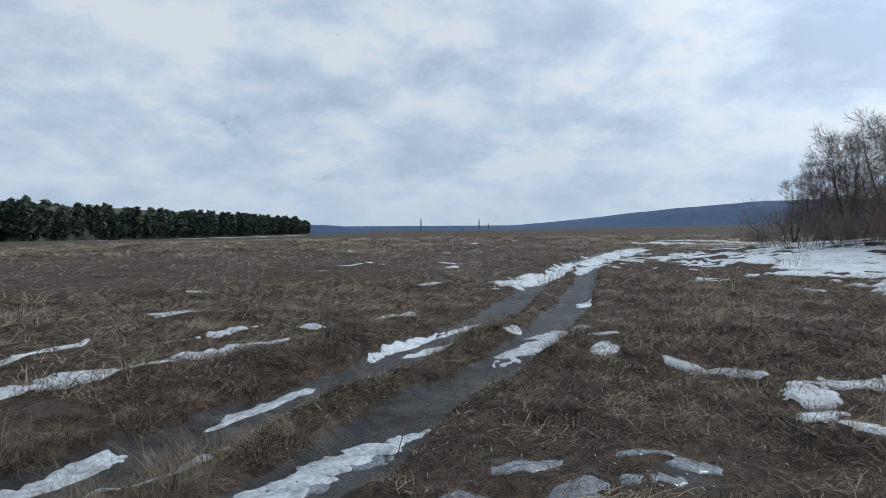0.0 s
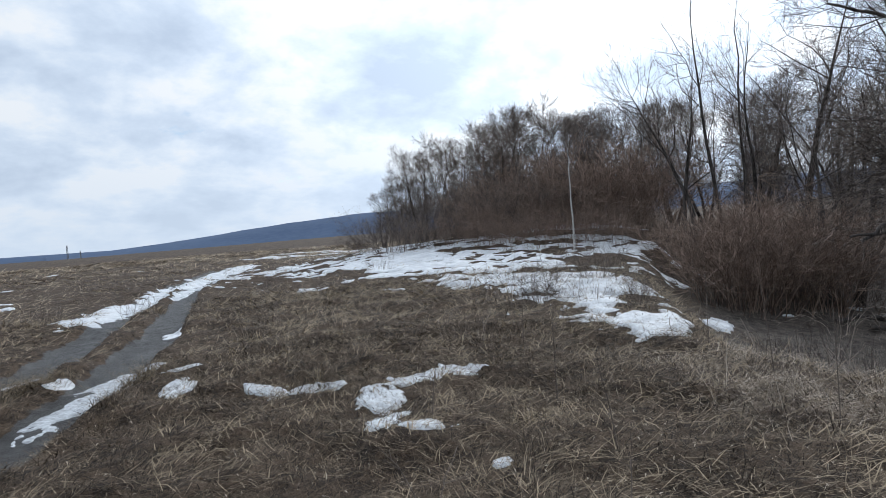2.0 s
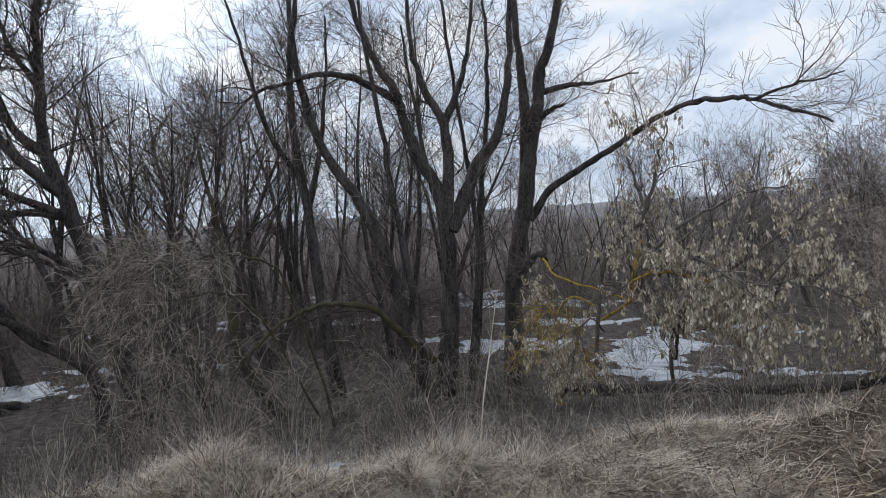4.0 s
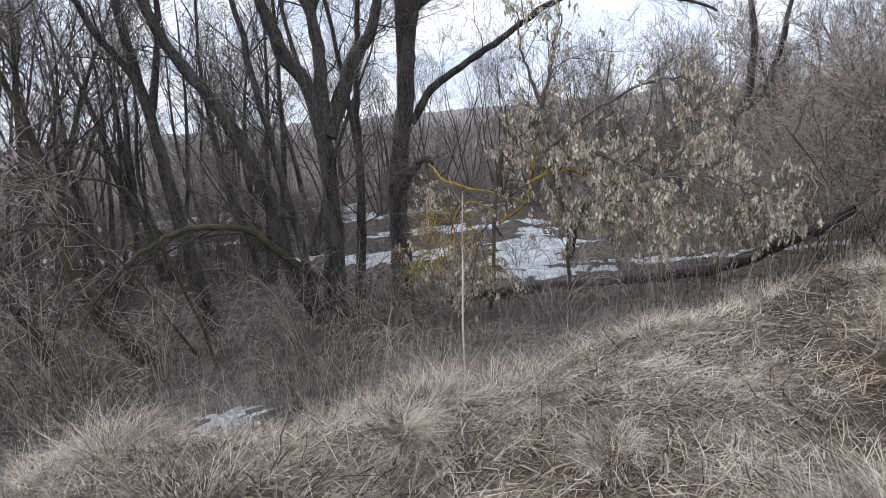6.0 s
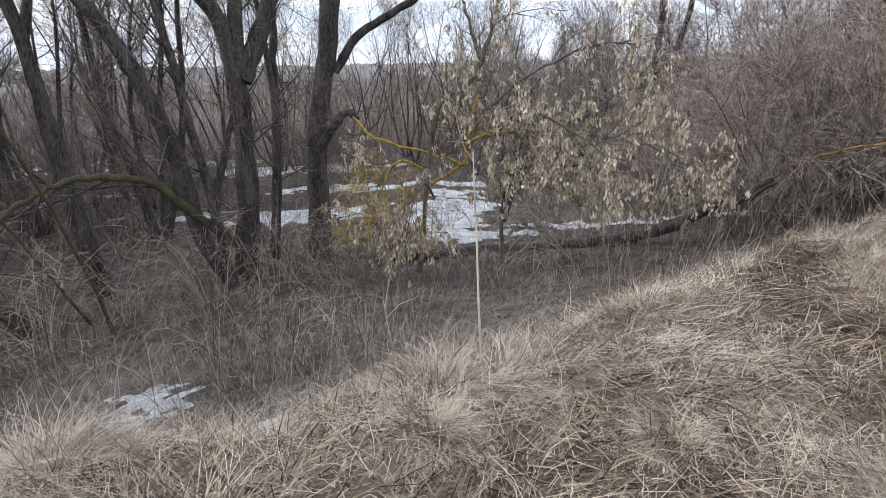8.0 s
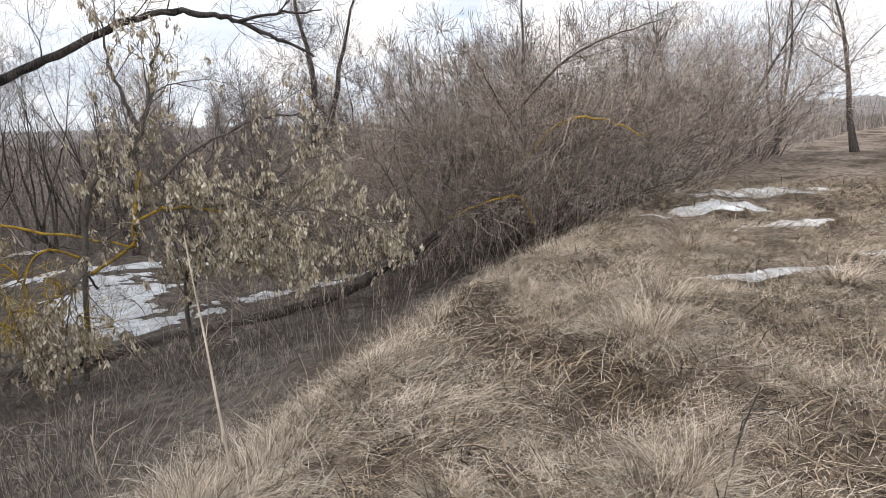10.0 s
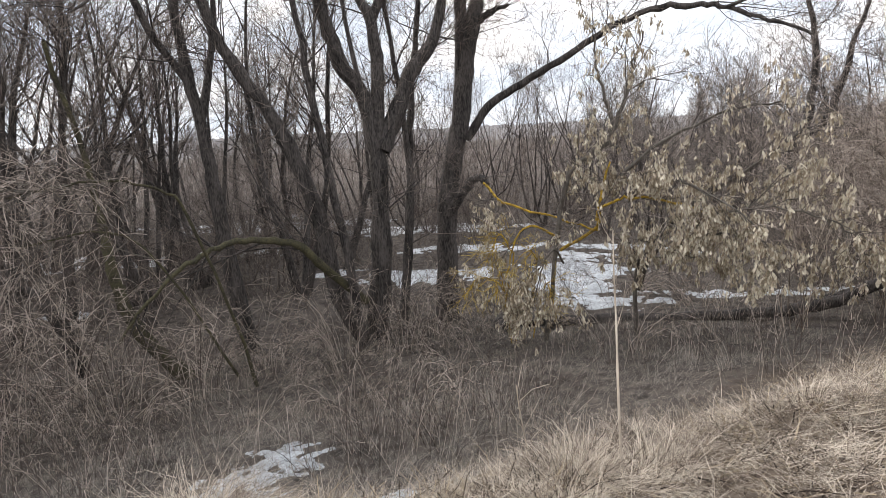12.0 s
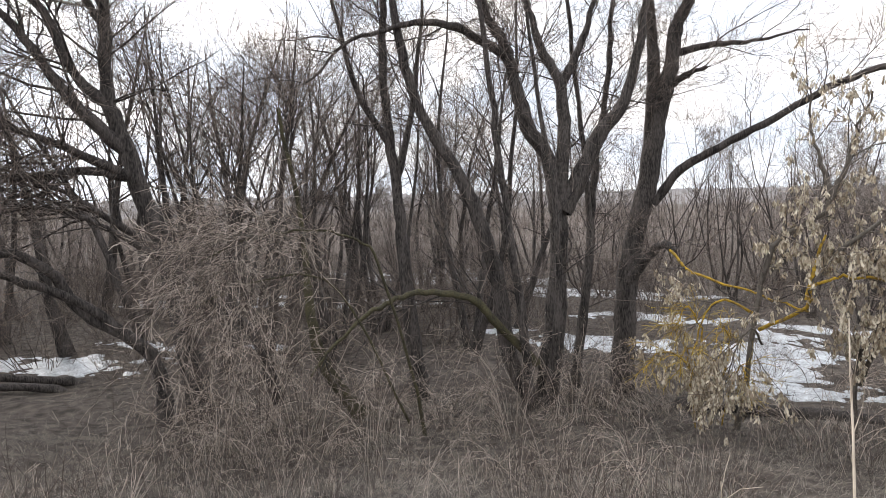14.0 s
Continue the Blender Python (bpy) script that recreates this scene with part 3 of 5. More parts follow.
# ---- snow and ice ----
def snow_patch(x, y, long, wide, turn, thick=0.05, ragged=0.8, seed=0, name="snow_patch", mat=None, label="", cell=None, holes=(), cover=1.0, grain=None):
    """A thin melting patch that lies on the ground, with a ragged rim and bare spots."""
    cell = cell or max(0.018, min(0.09, wide / 20))
    nu, nv = int(long * 1.5 / cell) + 3, int(wide * 1.6 / cell) + 3
    U, V = np.meshgrid(np.linspace(-0.75, 0.75, nu) * long, np.linspace(-0.8, 0.8, nv) * wide, indexing="ij")
    c, s = math.cos(radians(turn)), math.sin(radians(turn))
    X, Y = x + U * c - V * s, y + U * s + V * c
    k = grain or max(0.25, wide * 0.55)
    f = cover - ((2 * U / long) ** 2 + (2 * V / wide) ** 2) + ragged * (1.5 * rough(X, Y, k * 1.3, seed + 31) + 1.5 * rough(X, Y, k * 0.4, seed + 37)) + 0.5 * rough(X, Y, 0.24, seed + 39, 2) + 0.35 * rough(X, Y, 0.09, seed + 43, 2)
    for hx, hy, hr in holes:
        f = f - 3.5 * np.exp(-((X - hx) ** 2 + (Y - hy) ** 2) / hr ** 2) * (0.7 + rough(X, Y, 0.3, seed + 51))
    Z = lie(X, Y) + np.where(f > 0, np.clip(f * 2.6, 0, 1) * thick * 0.42, np.maximum(f, -0.4) * max(0.08, 3 * cell)) + 0.01 * rough(X, Y, 0.14, seed) * (f > 0)
    keep = (f[:-1, :-1] > -0.3) | (f[1:, 1:] > -0.3)
    idx = np.arange(nu * nv).reshape(nu, nv)
    q = np.stack([idx[:-1, :-1], idx[1:, :-1], idx[1:, 1:], idx[:-1, 1:]], -1)[keep]
    used = np.unique(q)
    if len(used) < 8:
        return None
    lut = np.full(nu * nv, -1)
    lut[used] = np.arange(len(used))
    P = np.stack([X, Y, Z], -1).reshape(-1, 3)[used]
    o = np.array([x, y, z_at(x, y)])
    ob = put(name, raw_mesh(name, P - o, [lut[q]]), mat or M_SNOW)
    ob.location = o
    return tagged(ob, label or "melting white snow patch on dead grass", "ice" if name == "ice_sheet" else "snow", "melting snow patches")


RUT_LABEL = "long thin strip of old snow along a muddy wheel rut"
for i, row in enumerate((
        (-3.75, 6.5, 4.0, 0.5, 54), (-5.3, 5.0, 1.6, 0.7, 45), (-3.35, 8.9, 0.95, 0.25, 55), (-5.4, 7.7, 1.7, 0.2, 80), (-2.55, 8.15, 0.7, 0.16, 50),
        (-5.2, 11.4, 1.0, 0.4, 10), (-2.1, 9.6, 0.45, 0.3, 20), (-0.9, 11.2, 0.7, 0.42, 30), (-6.3, 15, 0.5, 0.3, 10), (-0.4, 16.5, 0.6, 0.3, 0))):
    snow_patch(*row, thick=0.05, ragged=0.7, seed=i)
for i, row in enumerate((
        (-0.5, 8.5, 1.9, 0.22, 65), (-0.15, 8.2, 1.2, 0.24, 52), (0.35, 9.8, 1.6, 0.22, 56), (-1.62, 5.65, 1.2, 0.2, 61), (-2.55, 4.0, 0.9, 0.2, 58), (-1.95, 3.75, 1.2, 0.2, 56),
        (-1.8, 5.22, 0.9, 0.1, 58), (-3.6, 2.5, 1.5, 0.22, 52), (-0.62, 4.3, 0.9, 0.3, 50), (-0.28, 4.72, 0.42, 0.2, 40), (-1.1, 3.55, 1.1, 0.34, 54), (1.05, 9.0, 0.6, 0.16, 60), (3.1, 12.9, 0.9, 0.3, 62))):
    snow_patch(*row, thick=0.035, ragged=0.5, seed=40 + i, label=RUT_LABEL, mat=M_SNOW_WET if row[1] < 6 else None)
for i, row in enumerate((
        (3.3, 19.2, 6.5, 0.9, 62), (6.2, 25.5, 9, 1.2, 64), (10.5, 34, 14, 1.7, 62), (5.1, 21.2, 2.4, 0.5, 66))):
    snow_patch(*row, thick=0.06, ragged=0.6, seed=60 + i, label=RUT_LABEL)
for i, row in enumerate((
        (2.85, 6.85, 0.55, 0.26, -40), (3.2, 6.5, 0.75, 0.26, -20), (3.95, 5.75, 0.95, 0.34, 0), (4.45, 5.65, 0.75, 0.3, 5), (3.4, 5.5, 0.6, 0.42, 70),
        (3.15, 4.85, 0.75, 0.34, 62), (3.1, 4.35, 0.55, 0.26, -15), (3.3, 3.55, 0.27, 0.15, 20), (2.15, 7.8, 0.7, 0.32, 70), (2.35, 8.7, 0.5, 0.14, 10))):
    snow_patch(*row, thick=0.05, ragged=0.8, seed=80 + i)
for i, row in enumerate((
        (11.4, 11.9, 4.4, 2.6, -50), (9.3, 8.3, 6.4, 2.7, 64), (11.4, 9.4, 4.6, 2.2, 55), (7.9, 5.7, 2.0, 1.3, 40), (11.6, 6.7, 1.9, 0.5, 25), (8.2, 6.1, 1.4, 0.8, 30), (12.6, 7.2, 0.9, 0.3, 20))):
    snow_patch(*row, thick=0.13, ragged=0.5, seed=110 + i, holes=((8.35, 8.2, 0.8), (8.95, 6.65, 0.45), (9.4, 9.2, 0.25), (10.2, 7.35, 0.5), (7.4, 6.1, 0.2)), label="wide sheet of old snow on the rim of the bank")
snow_patch(14.6, 18.2, 15, 10, -52, thick=0.1, ragged=1.5, seed=117, cell=0.1, cover=0.12, grain=1.2, label="broken sheet of old snow along the foot of the thicket")
snow_patch(15.0, 25.0, 14, 8, -25, thick=0.1, ragged=1.5, seed=118, cell=0.12, cover=0.12, grain=1.4, label="broken sheet of old snow along the foot of the thicket")
snow_patch(-118, 330, 230, 7, 83, thick=0.3, ragged=0.5, seed=121, cell=2.0, label="long white snow strip along the forest edge")
patch_rng = np.random.default_rng(5)
for i in range(60):
    az, dist = radians(patch_rng.uniform(17, 53)), 20 + 45 * patch_rng.random() ** 1.3
    px, py = 0.5 + dist * math.sin(az), dist * math.cos(az)
    if woods(np.array([px]), np.array([py]))[0] < -1.5 and px > 8.6:
        grow = dist / 27
        snow_patch(px, py, patch_rng.uniform(1.6, 4.2) * grow, patch_rng.uniform(0.6, 1.3) * grow, -math.degrees(az) + patch_rng.uniform(-18, 18), thick=0.09, ragged=0.9, seed=330 + i, cell=0.1 * grow)
for i in range(16):
    az, dist = radians(patch_rng.uniform(-14, 10)), patch_rng.uniform(16, 55)
    snow_patch(0.3 + dist * math.sin(az), dist * math.cos(az), patch_rng.uniform(0.4, 1.4), patch_rng.uniform(0.3, 0.6), patch_rng.uniform(0, 180), thick=0.06, ragged=0.6, seed=170 + i)
for i, row in enumerate((
        (13.4, -10.0, 4.4, 2.5, -60), (11.2, -8.2, 2.4, 0.8, 30), (16.0, -8.0, 3.2, 1.8, 60), (9.3, -10.0, 3.0, 0.5, 20), (7.6, -11.6, 2.4, 0.9, 40), (20.2, 4.6, 5.0, 1.6, 70),
        (21.5, 3.0, 2.2, 0.7, 60), (19.3, -6.4, 1.6, 0.8, 60), (17.2, -7.2, 1.6, 1.2, 60), (20.5, 0, 1.5, 0.6, 30), (18.5, -11.5, 5, 2, 50), (27, -4, 8, 2, 70), (30, 2, 7, 2.5, 80),
        (26, -14, 9, 3, 40),  (6.8, -0.15, 1.1, 0.22, -50),  (33, -12, 10, 3, 60), (38, -10, 9, 3, 80), (14.5, -14, 3, 1, 20))):
    snow_patch(*row, thick=0.06, ragged=1.15, seed=200 + i, mat=M_SNOW_WET, label="patch of snow on the leaf litter below the bank")
for i, row in enumerate(((8.6, 0.3, 1.7, 0.95, -50), (8.8, -0.4, 1.2, 0.7, -50), (8.2, 0.9, 1.2, 0.55, -60))):
    snow_patch(*row, thick=0.035, ragged=1.2, seed=290 + i, mat=M_SNOW_WET, cover=0.75, grain=0.32, label="broken thin snow on the grass below the bank")
for i, row in enumerate(((1.2, -8.7, 2.2, 0.8, 20), (1.7, -4.85, 1.3, 0.22, 8), (0.6, -7.2, 1.4, 0.35, 10), (-1.0, -6.2, 2.4, 0.5, 20), (-0.5, -10.5, 3, 1, 15), (-3, -8, 3, 0.8, 20))):
    snow_patch(*row, thick=0.05, ragged=0.8, seed=240 + i)
for i, row in enumerate(((1.25, 8.1, 1.7, 0.5, 58), (1.85, 9.1, 1.5, 0.6, 50))):
    snow_patch(*row, thick=0.022, ragged=0.5, seed=280 + i, name="ice_sheet", mat=M_SNOW_WET, label="pale wet ice sheet over a flooded wheel rut")
for i, row in enumerate(((0.55, 3.85, 0.5, 0.2, 20), (0.78, 3.42, 0.4, 0.34, 60), (1.27, 3.55, 0.34, 0.2, 10), (1.65, 3.8, 0.34, 0.22, 20), (-1.1, 3.5, 1.7, 0.34, 50), (0.2, 3.35, 0.5, 0.2, 30), (1.35, 3.95, 0.4, 0.16, 0))):
    snow_patch(*row, thick=0.022, ragged=0.75, seed=260 + i, name="ice_sheet", mat=M_ICE, label="thin grey ice over a puddle in the track")

# ---- trees at the foot of the bank ----
FORK = "dark-barked multi-stemmed bare tree at the foot of the bank"
shaped_tree("bare_tree", "bare tree leaning over the bank with sweeping dark limbs", "tree", [
    ([(14.93, 1.69, -1.85), (14.89, 2.05, 0.76), (14.86, 2.36, 1.75), (14.84, 2.58, 2.62), (14.82, 2.79, 3.37), (14.82, 2.8, 4.4), (14.82, 2.79, 5.32), (14.84, 2.57, 7.02)], 0.2, 0.05),
    ([(14.84, 2.58, 2.62), (14.67, 3.08, 3.16), (14.5, 3.46, 3.67), (14.32, 3.84, 4.31), (14.1, 4.27, 4.72), (13.62, 5.32, 5.33)], 0.12, 0.02),
    ([(14.82, 2.79, 3.37), (14.75, 3.22, 3.81), (14.69, 3.56, 4.69), (14.6, 3.94, 5.25), (14.51, 4.43, 6.72)], 0.1, 0.02),
    ([(14.84, 2.58, 2.24), (14.54, 2.97, 2.46), (14.15, 3.67, 2.78), (13.76, 4.21, 2.9), (13.22, 5.03, 3.06)], 0.09, 0.015),
    ([(14.84, 2.6, 2.24), (14.51, 3.14, 2.32), (14.13, 3.77, 2.21), (13.75, 4.25, 2.12), (13.23, 4.93, 1.81)], 0.09, 0.015),
    ([(14.87, 2.26, 1.06), (14.53, 2.93, 1.63), (14.16, 3.48, 2.05), (13.62, 4.22, 2.26)], 0.07, 0.012),
    ([(14.88, 2.14, 0.86), (14.45, 3.01, 1.5), (13.98, 3.69, 1.75), (13.32, 4.53, 1.56)], 0.065, 0.012),
    ([(14.82, 2.79, 4.58), (14.79, 3.0, 4.93), (14.75, 3.21, 5.36), (14.7, 3.43, 6.62)], 0.07, 0.015),
], (32, 10, 5), (2.3, 1.0, 0.5), seed=11, lift=0.03)
shaped_tree("fallen_tree", "dark arching half-fallen trunk over the leaf litter", "tree", [
    ([(14.41, 2.2, -1.55), (14.35, 2.4, -0.59), (14.04, 3.25, 0.25), (13.77, 3.54, 0.87), (13.47, 3.95, 1.16), (13.17, 4.27, 1.13), (12.82, 4.67, 0.82)], 0.11, 0.03),
    ([(14.37, 2.31, -0.64), (14.0, 3.16, 0.29), (13.61, 3.8, 0.74), (13.23, 4.23, 0.93), (12.72, 4.81, 0.93)], 0.09, 0.02),
], (5, 5, 4), (1.0, 0.6, 0.3), seed=12, lift=-0.02)
shaped_tree("bare_tree", FORK, "tree", [
    ([(12.87, -3.91, -2.08), (12.77, -4.09, -0.47), (12.72, -4.16, 0.9), (12.74, -4.13, 1.68), (12.8, -4.03, 2.36), (12.98, -3.72, 2.97), (13.09, -3.53, 3.76), (13.15, -3.41, 4.34), (13.31, -3.09, 4.95), (13.44, -2.8, 5.84), (13.55, -2.52, 7.28)], 0.195, 0.045),
    ([(13.13, -3.45, 4.15), (13.2, -3.01, 4.39), (13.27, -2.53, 4.6), (13.34, -1.95, 4.65), (13.39, -1.37, 4.49), (13.42, -0.7, 4.24), (13.41, -0.03, 3.54)], 0.09, 0.015),
    ([(12.71, -4.17, 1.68), (12.71, -4.26, 2.64), (12.75, -4.26, 3.61), (12.97, -3.98, 4.32), (13.11, -3.81, 5.23), (13.18, -3.78, 6.9)], 0.14, 0.03),
    ([(12.77, -4.27, 3.61), (12.63, -4.54, 4.26), (12.52, -4.76, 5.0), (12.42, -5.01, 6.73)], 0.09, 0.02),
    ([(12.69, -4.21, 1.48), (12.56, -4.53, 2.14), (12.44, -4.81, 2.8), (12.27, -5.15, 3.25), (12.17, -5.38, 4.08), (12.13, -5.54, 5.2), (12.14, -5.63, 6.94)], 0.16, 0.04),
    ([(12.84, -3.76, -1.98), (12.96, -3.29, -1.02), (13.03, -3.11, 0.36), (13.14, -2.82, 1.44), (13.28, -2.44, 2.33), (13.42, -2.01, 3.06), (13.48, -1.76, 3.79), (13.52, -1.56, 4.82), (13.51, -1.5, 5.75), (13.52, -1.4, 7.27)], 0.165, 0.04),
    ([(13.27, -4.78, -2.08), (13.17, -5.0, -0.21), (13.13, -5.11, 1.14), (13.1, -5.21, 2.28), (13.02, -5.37, 3.49), (12.97, -5.49, 4.9), (13.01, -5.5, 6.53)], 0.1, 0.03),
    ([(12.64, -3.64, -1.08), (12.66, -2.9, -0.34), (12.65, -2.55, 0.05), (12.66, -2.11, 0.22), (12.69, -1.55, 0.29), (12.66, -1.08, 0.2), (12.61, -0.61, -0.01), (12.54, -0.14, -0.38), (12.43, 0.23, -0.73)], 0.078, 0.016, M_MOSS),
    ([(12.62, -3.5, -1.85), (12.55, -3.3, -0.2), (12.6, -3.1, 1.4), (12.75, -2.95, 3.2), (12.7, -2.7, 5.0), (12.6, -2.5, 7.0)], 0.085, 0.025),
    ([(12.5, -3.75, -1.85), (12.3, -3.85, 0.0), (12.2, -3.75, 1.6), (12.3, -3.5, 3.4), (12.35, -3.3, 5.4)], 0.07, 0.02),
    ([(12.9, -4.5, -1.9), (12.85, -4.75, -0.3), (12.95, -4.95, 1.2), (13.1, -4.9, 3.0), (13.2, -4.7, 5.2), (13.2, -4.6, 7.0)], 0.08, 0.025),
], (15, 8, 5), (1.8, 0.9, 0.45), seed=13, lift=0.05)
shaped_tree("bare_tree", "thick-trunked bare tree with one long arching limb", "tree", [
    ([(12.94, -5.62, -2.18), (12.88, -5.67, -1.07), (12.84, -5.72, 0.19), (12.72, -5.87, 1.22), (12.59, -6.03, 2.12), (12.5, -6.13, 3.01), (12.36, -6.28, 3.98), (12.27, -6.38, 4.74), (12.09, -6.57, 5.36), (11.84, -6.83, 6.86)], 0.23, 0.08),
    ([(12.64, -5.97, 1.62), (12.61, -6.08, 2.93), (12.62, -6.14, 4.23), (12.71, -6.12, 5.16), (12.78, -6.11, 6.94)], 0.16, 0.05),
    ([(12.36, -6.29, 3.68), (12.06, -6.39, 3.81), (11.77, -6.47, 3.86)], 0.08, 0.03),
    ([(12.29, -6.37, 4.21), (11.91, -6.61, 4.26), (11.54, -6.83, 4.24), (11.18, -7.03, 4.21), (10.59, -7.37, 4.27)], 0.07, 0.012),
    ([(12.53, -6.06, 1.57), (12.14, -6.27, 2.13), (11.58, -6.6, 2.5), (10.86, -7.03, 2.91), (10.23, -7.32, 3.27), (9.5, -7.62, 3.46), (8.89, -7.79, 3.4), (8.52, -7.8, 3.28), (7.95, -7.89, 3.02), (7.38, -7.95, 2.73)], 0.085, 0.02),
    ([(8.52, -7.79, 3.28), (7.95, -7.89, 3.38), (7.21, -8.01, 3.41)], 0.03, 0.01),
    ([(12.76, -5.66, 0.15), (12.43, -5.8, 0.6), (12.14, -5.88, 0.85), (11.89, -5.92, 0.77)], 0.11, 0.05),
    ([(11.92, -5.87, 0.78), (11.2, -5.64, 0.48), (10.27, -5.74, 0.28), (9.33, -5.77, 0.14)], 0.024, 0.014, M_LICHEN),
], (13, 9, 6), (1.5, 0.8, 0.42), seed=14, lift=0.06)
shaped_tree("bare_tree", "slim straight bare tree behind the forked stems", "tree", [
    ([(14.14, -2.08, -2.01), (14.2, -1.92, -0.51), (14.23, -1.82, 0.75), (14.25, -1.76, 1.8), (14.29, -1.61, 3.24), (14.3, -1.57, 4.67), (14.26, -1.71, 5.67), (14.2, -1.9, 7.47)], 0.145, 0.04),
    ([(14.26, -1.74, 2.1), (14.44, -2.07, 3.09), (14.54, -2.35, 4.49), (14.64, -2.53, 6.27)], 0.08, 0.02),
    ([(14.27, -1.67, 2.69), (14.24, -1.07, 3.69), (14.24, -0.75, 4.89), (14.25, -0.42, 6.37)], 0.07, 0.02),
], (16, 8, 5), (1.8, 0.85, 0.45), seed=15, lift=0.08)
shaped_tree("leaning_tree", "short dark leaning stems rising from the litter", "tree", [
    ([(13.64, -0.92, -2.01), (13.84, -0.35, -1.17), (13.95, -0.12, -0.48), (14.04, -0.06, 0.29), (14.12, -0.02, 1.26), (14.26, 0.24, 3.29)], 0.13, 0.03, M_MOSS),
    ([(14.37, 0.47, -1.64), (14.23, 0.82, -0.44), (14.08, 1.43, 0.22), (13.89, 1.92, 0.65)], 0.12, 0.03),
], (10, 8, 5), (1.2, 0.7, 0.4), seed=16)
shaped_tree("bare_shrub", "thin yellowish arching branch of a bare shrub", "shrub", [
    ([(12.43, -1.51, -1.71), (12.23, -0.8, 0.78), (12.16, -0.47, 1.18), (12.1, 0.02, 1.36), (12.03, 0.65, 1.34), (11.91, 1.09, 1.27), (11.68, 1.64, 1.0)], 0.022, 0.008, M_MOSS),
    ([(12.33, -1.21, -1.61), (12.04, -0.16, 0.51), (11.97, 0.75, 0.76), (11.78, 1.64, 0.5)], 0.02, 0.007, M_MOSS),
], (34, 9, 5), (1.5, 0.75, 0.35), twig=M_TWIG_PALE, bark=M_BARK_PALE, seed=17, lift=-0.02, droop=0.45)
shaped_tree("bare_tree", "slim two-limbed dark tree beyond the snow", "tree", [
    ([(11.2, -17.19, -2.18), (11.23, -17.19, 0.54), (11.11, -17.24, 0.87), (10.8, -17.35, 1.46), (10.66, -17.4, 2.73), (10.74, -17.37, 3.98), (10.98, -17.28, 5.2), (11.06, -17.25, 6.93)], 0.2, 0.03),
    ([(11.09, -17.24, 0.91), (10.4, -17.49, 1.45), (10.04, -17.61, 2.54), (9.79, -17.69, 3.77), (9.26, -17.85, 5.65)], 0.14, 0.03),
], (14, 8, 5), (1.6, 0.8, 0.4), seed=18, lift=0.12)
log = shaped_tree("fallen_log", "dark rotten fallen trunk along the foot of the bank", "log", [
    ([(11.68, -5.81, -1.8), (11.17, -6.09, -1.74), (9.86, -6.96, -1.64), (8.01, -7.81, -1.39), (7.01, -8.01, -1.07), (6.42, -8.01, -0.68), (5.5, -8.03, -0.16)], 0.105, 0.075),
    ([(7.2, -7.97, -1.12), (6.61, -8.48, -0.86), (6.11, -9.08, -0.66)], 0.09, 0.05),
], (4, 4), (0.7, 0.35), seed=19)
for i, pts in enumerate(([(18.67, 4.06, -1.98), (18.04, 5.31, -1.56), (17.44, 6.09, -1.31), (16.89, 6.61, -1.41)], [(18.11, 4.3, -1.97), (17.63, 5.21, -1.62), (17.12, 6.0, -1.51)])):
    shaped_tree("fallen_branch", "dark fallen branch lying over snow", "branch", [(pts, 0.09, 0.05)], (4, 3), (0.8, 0.4), seed=30 + i)


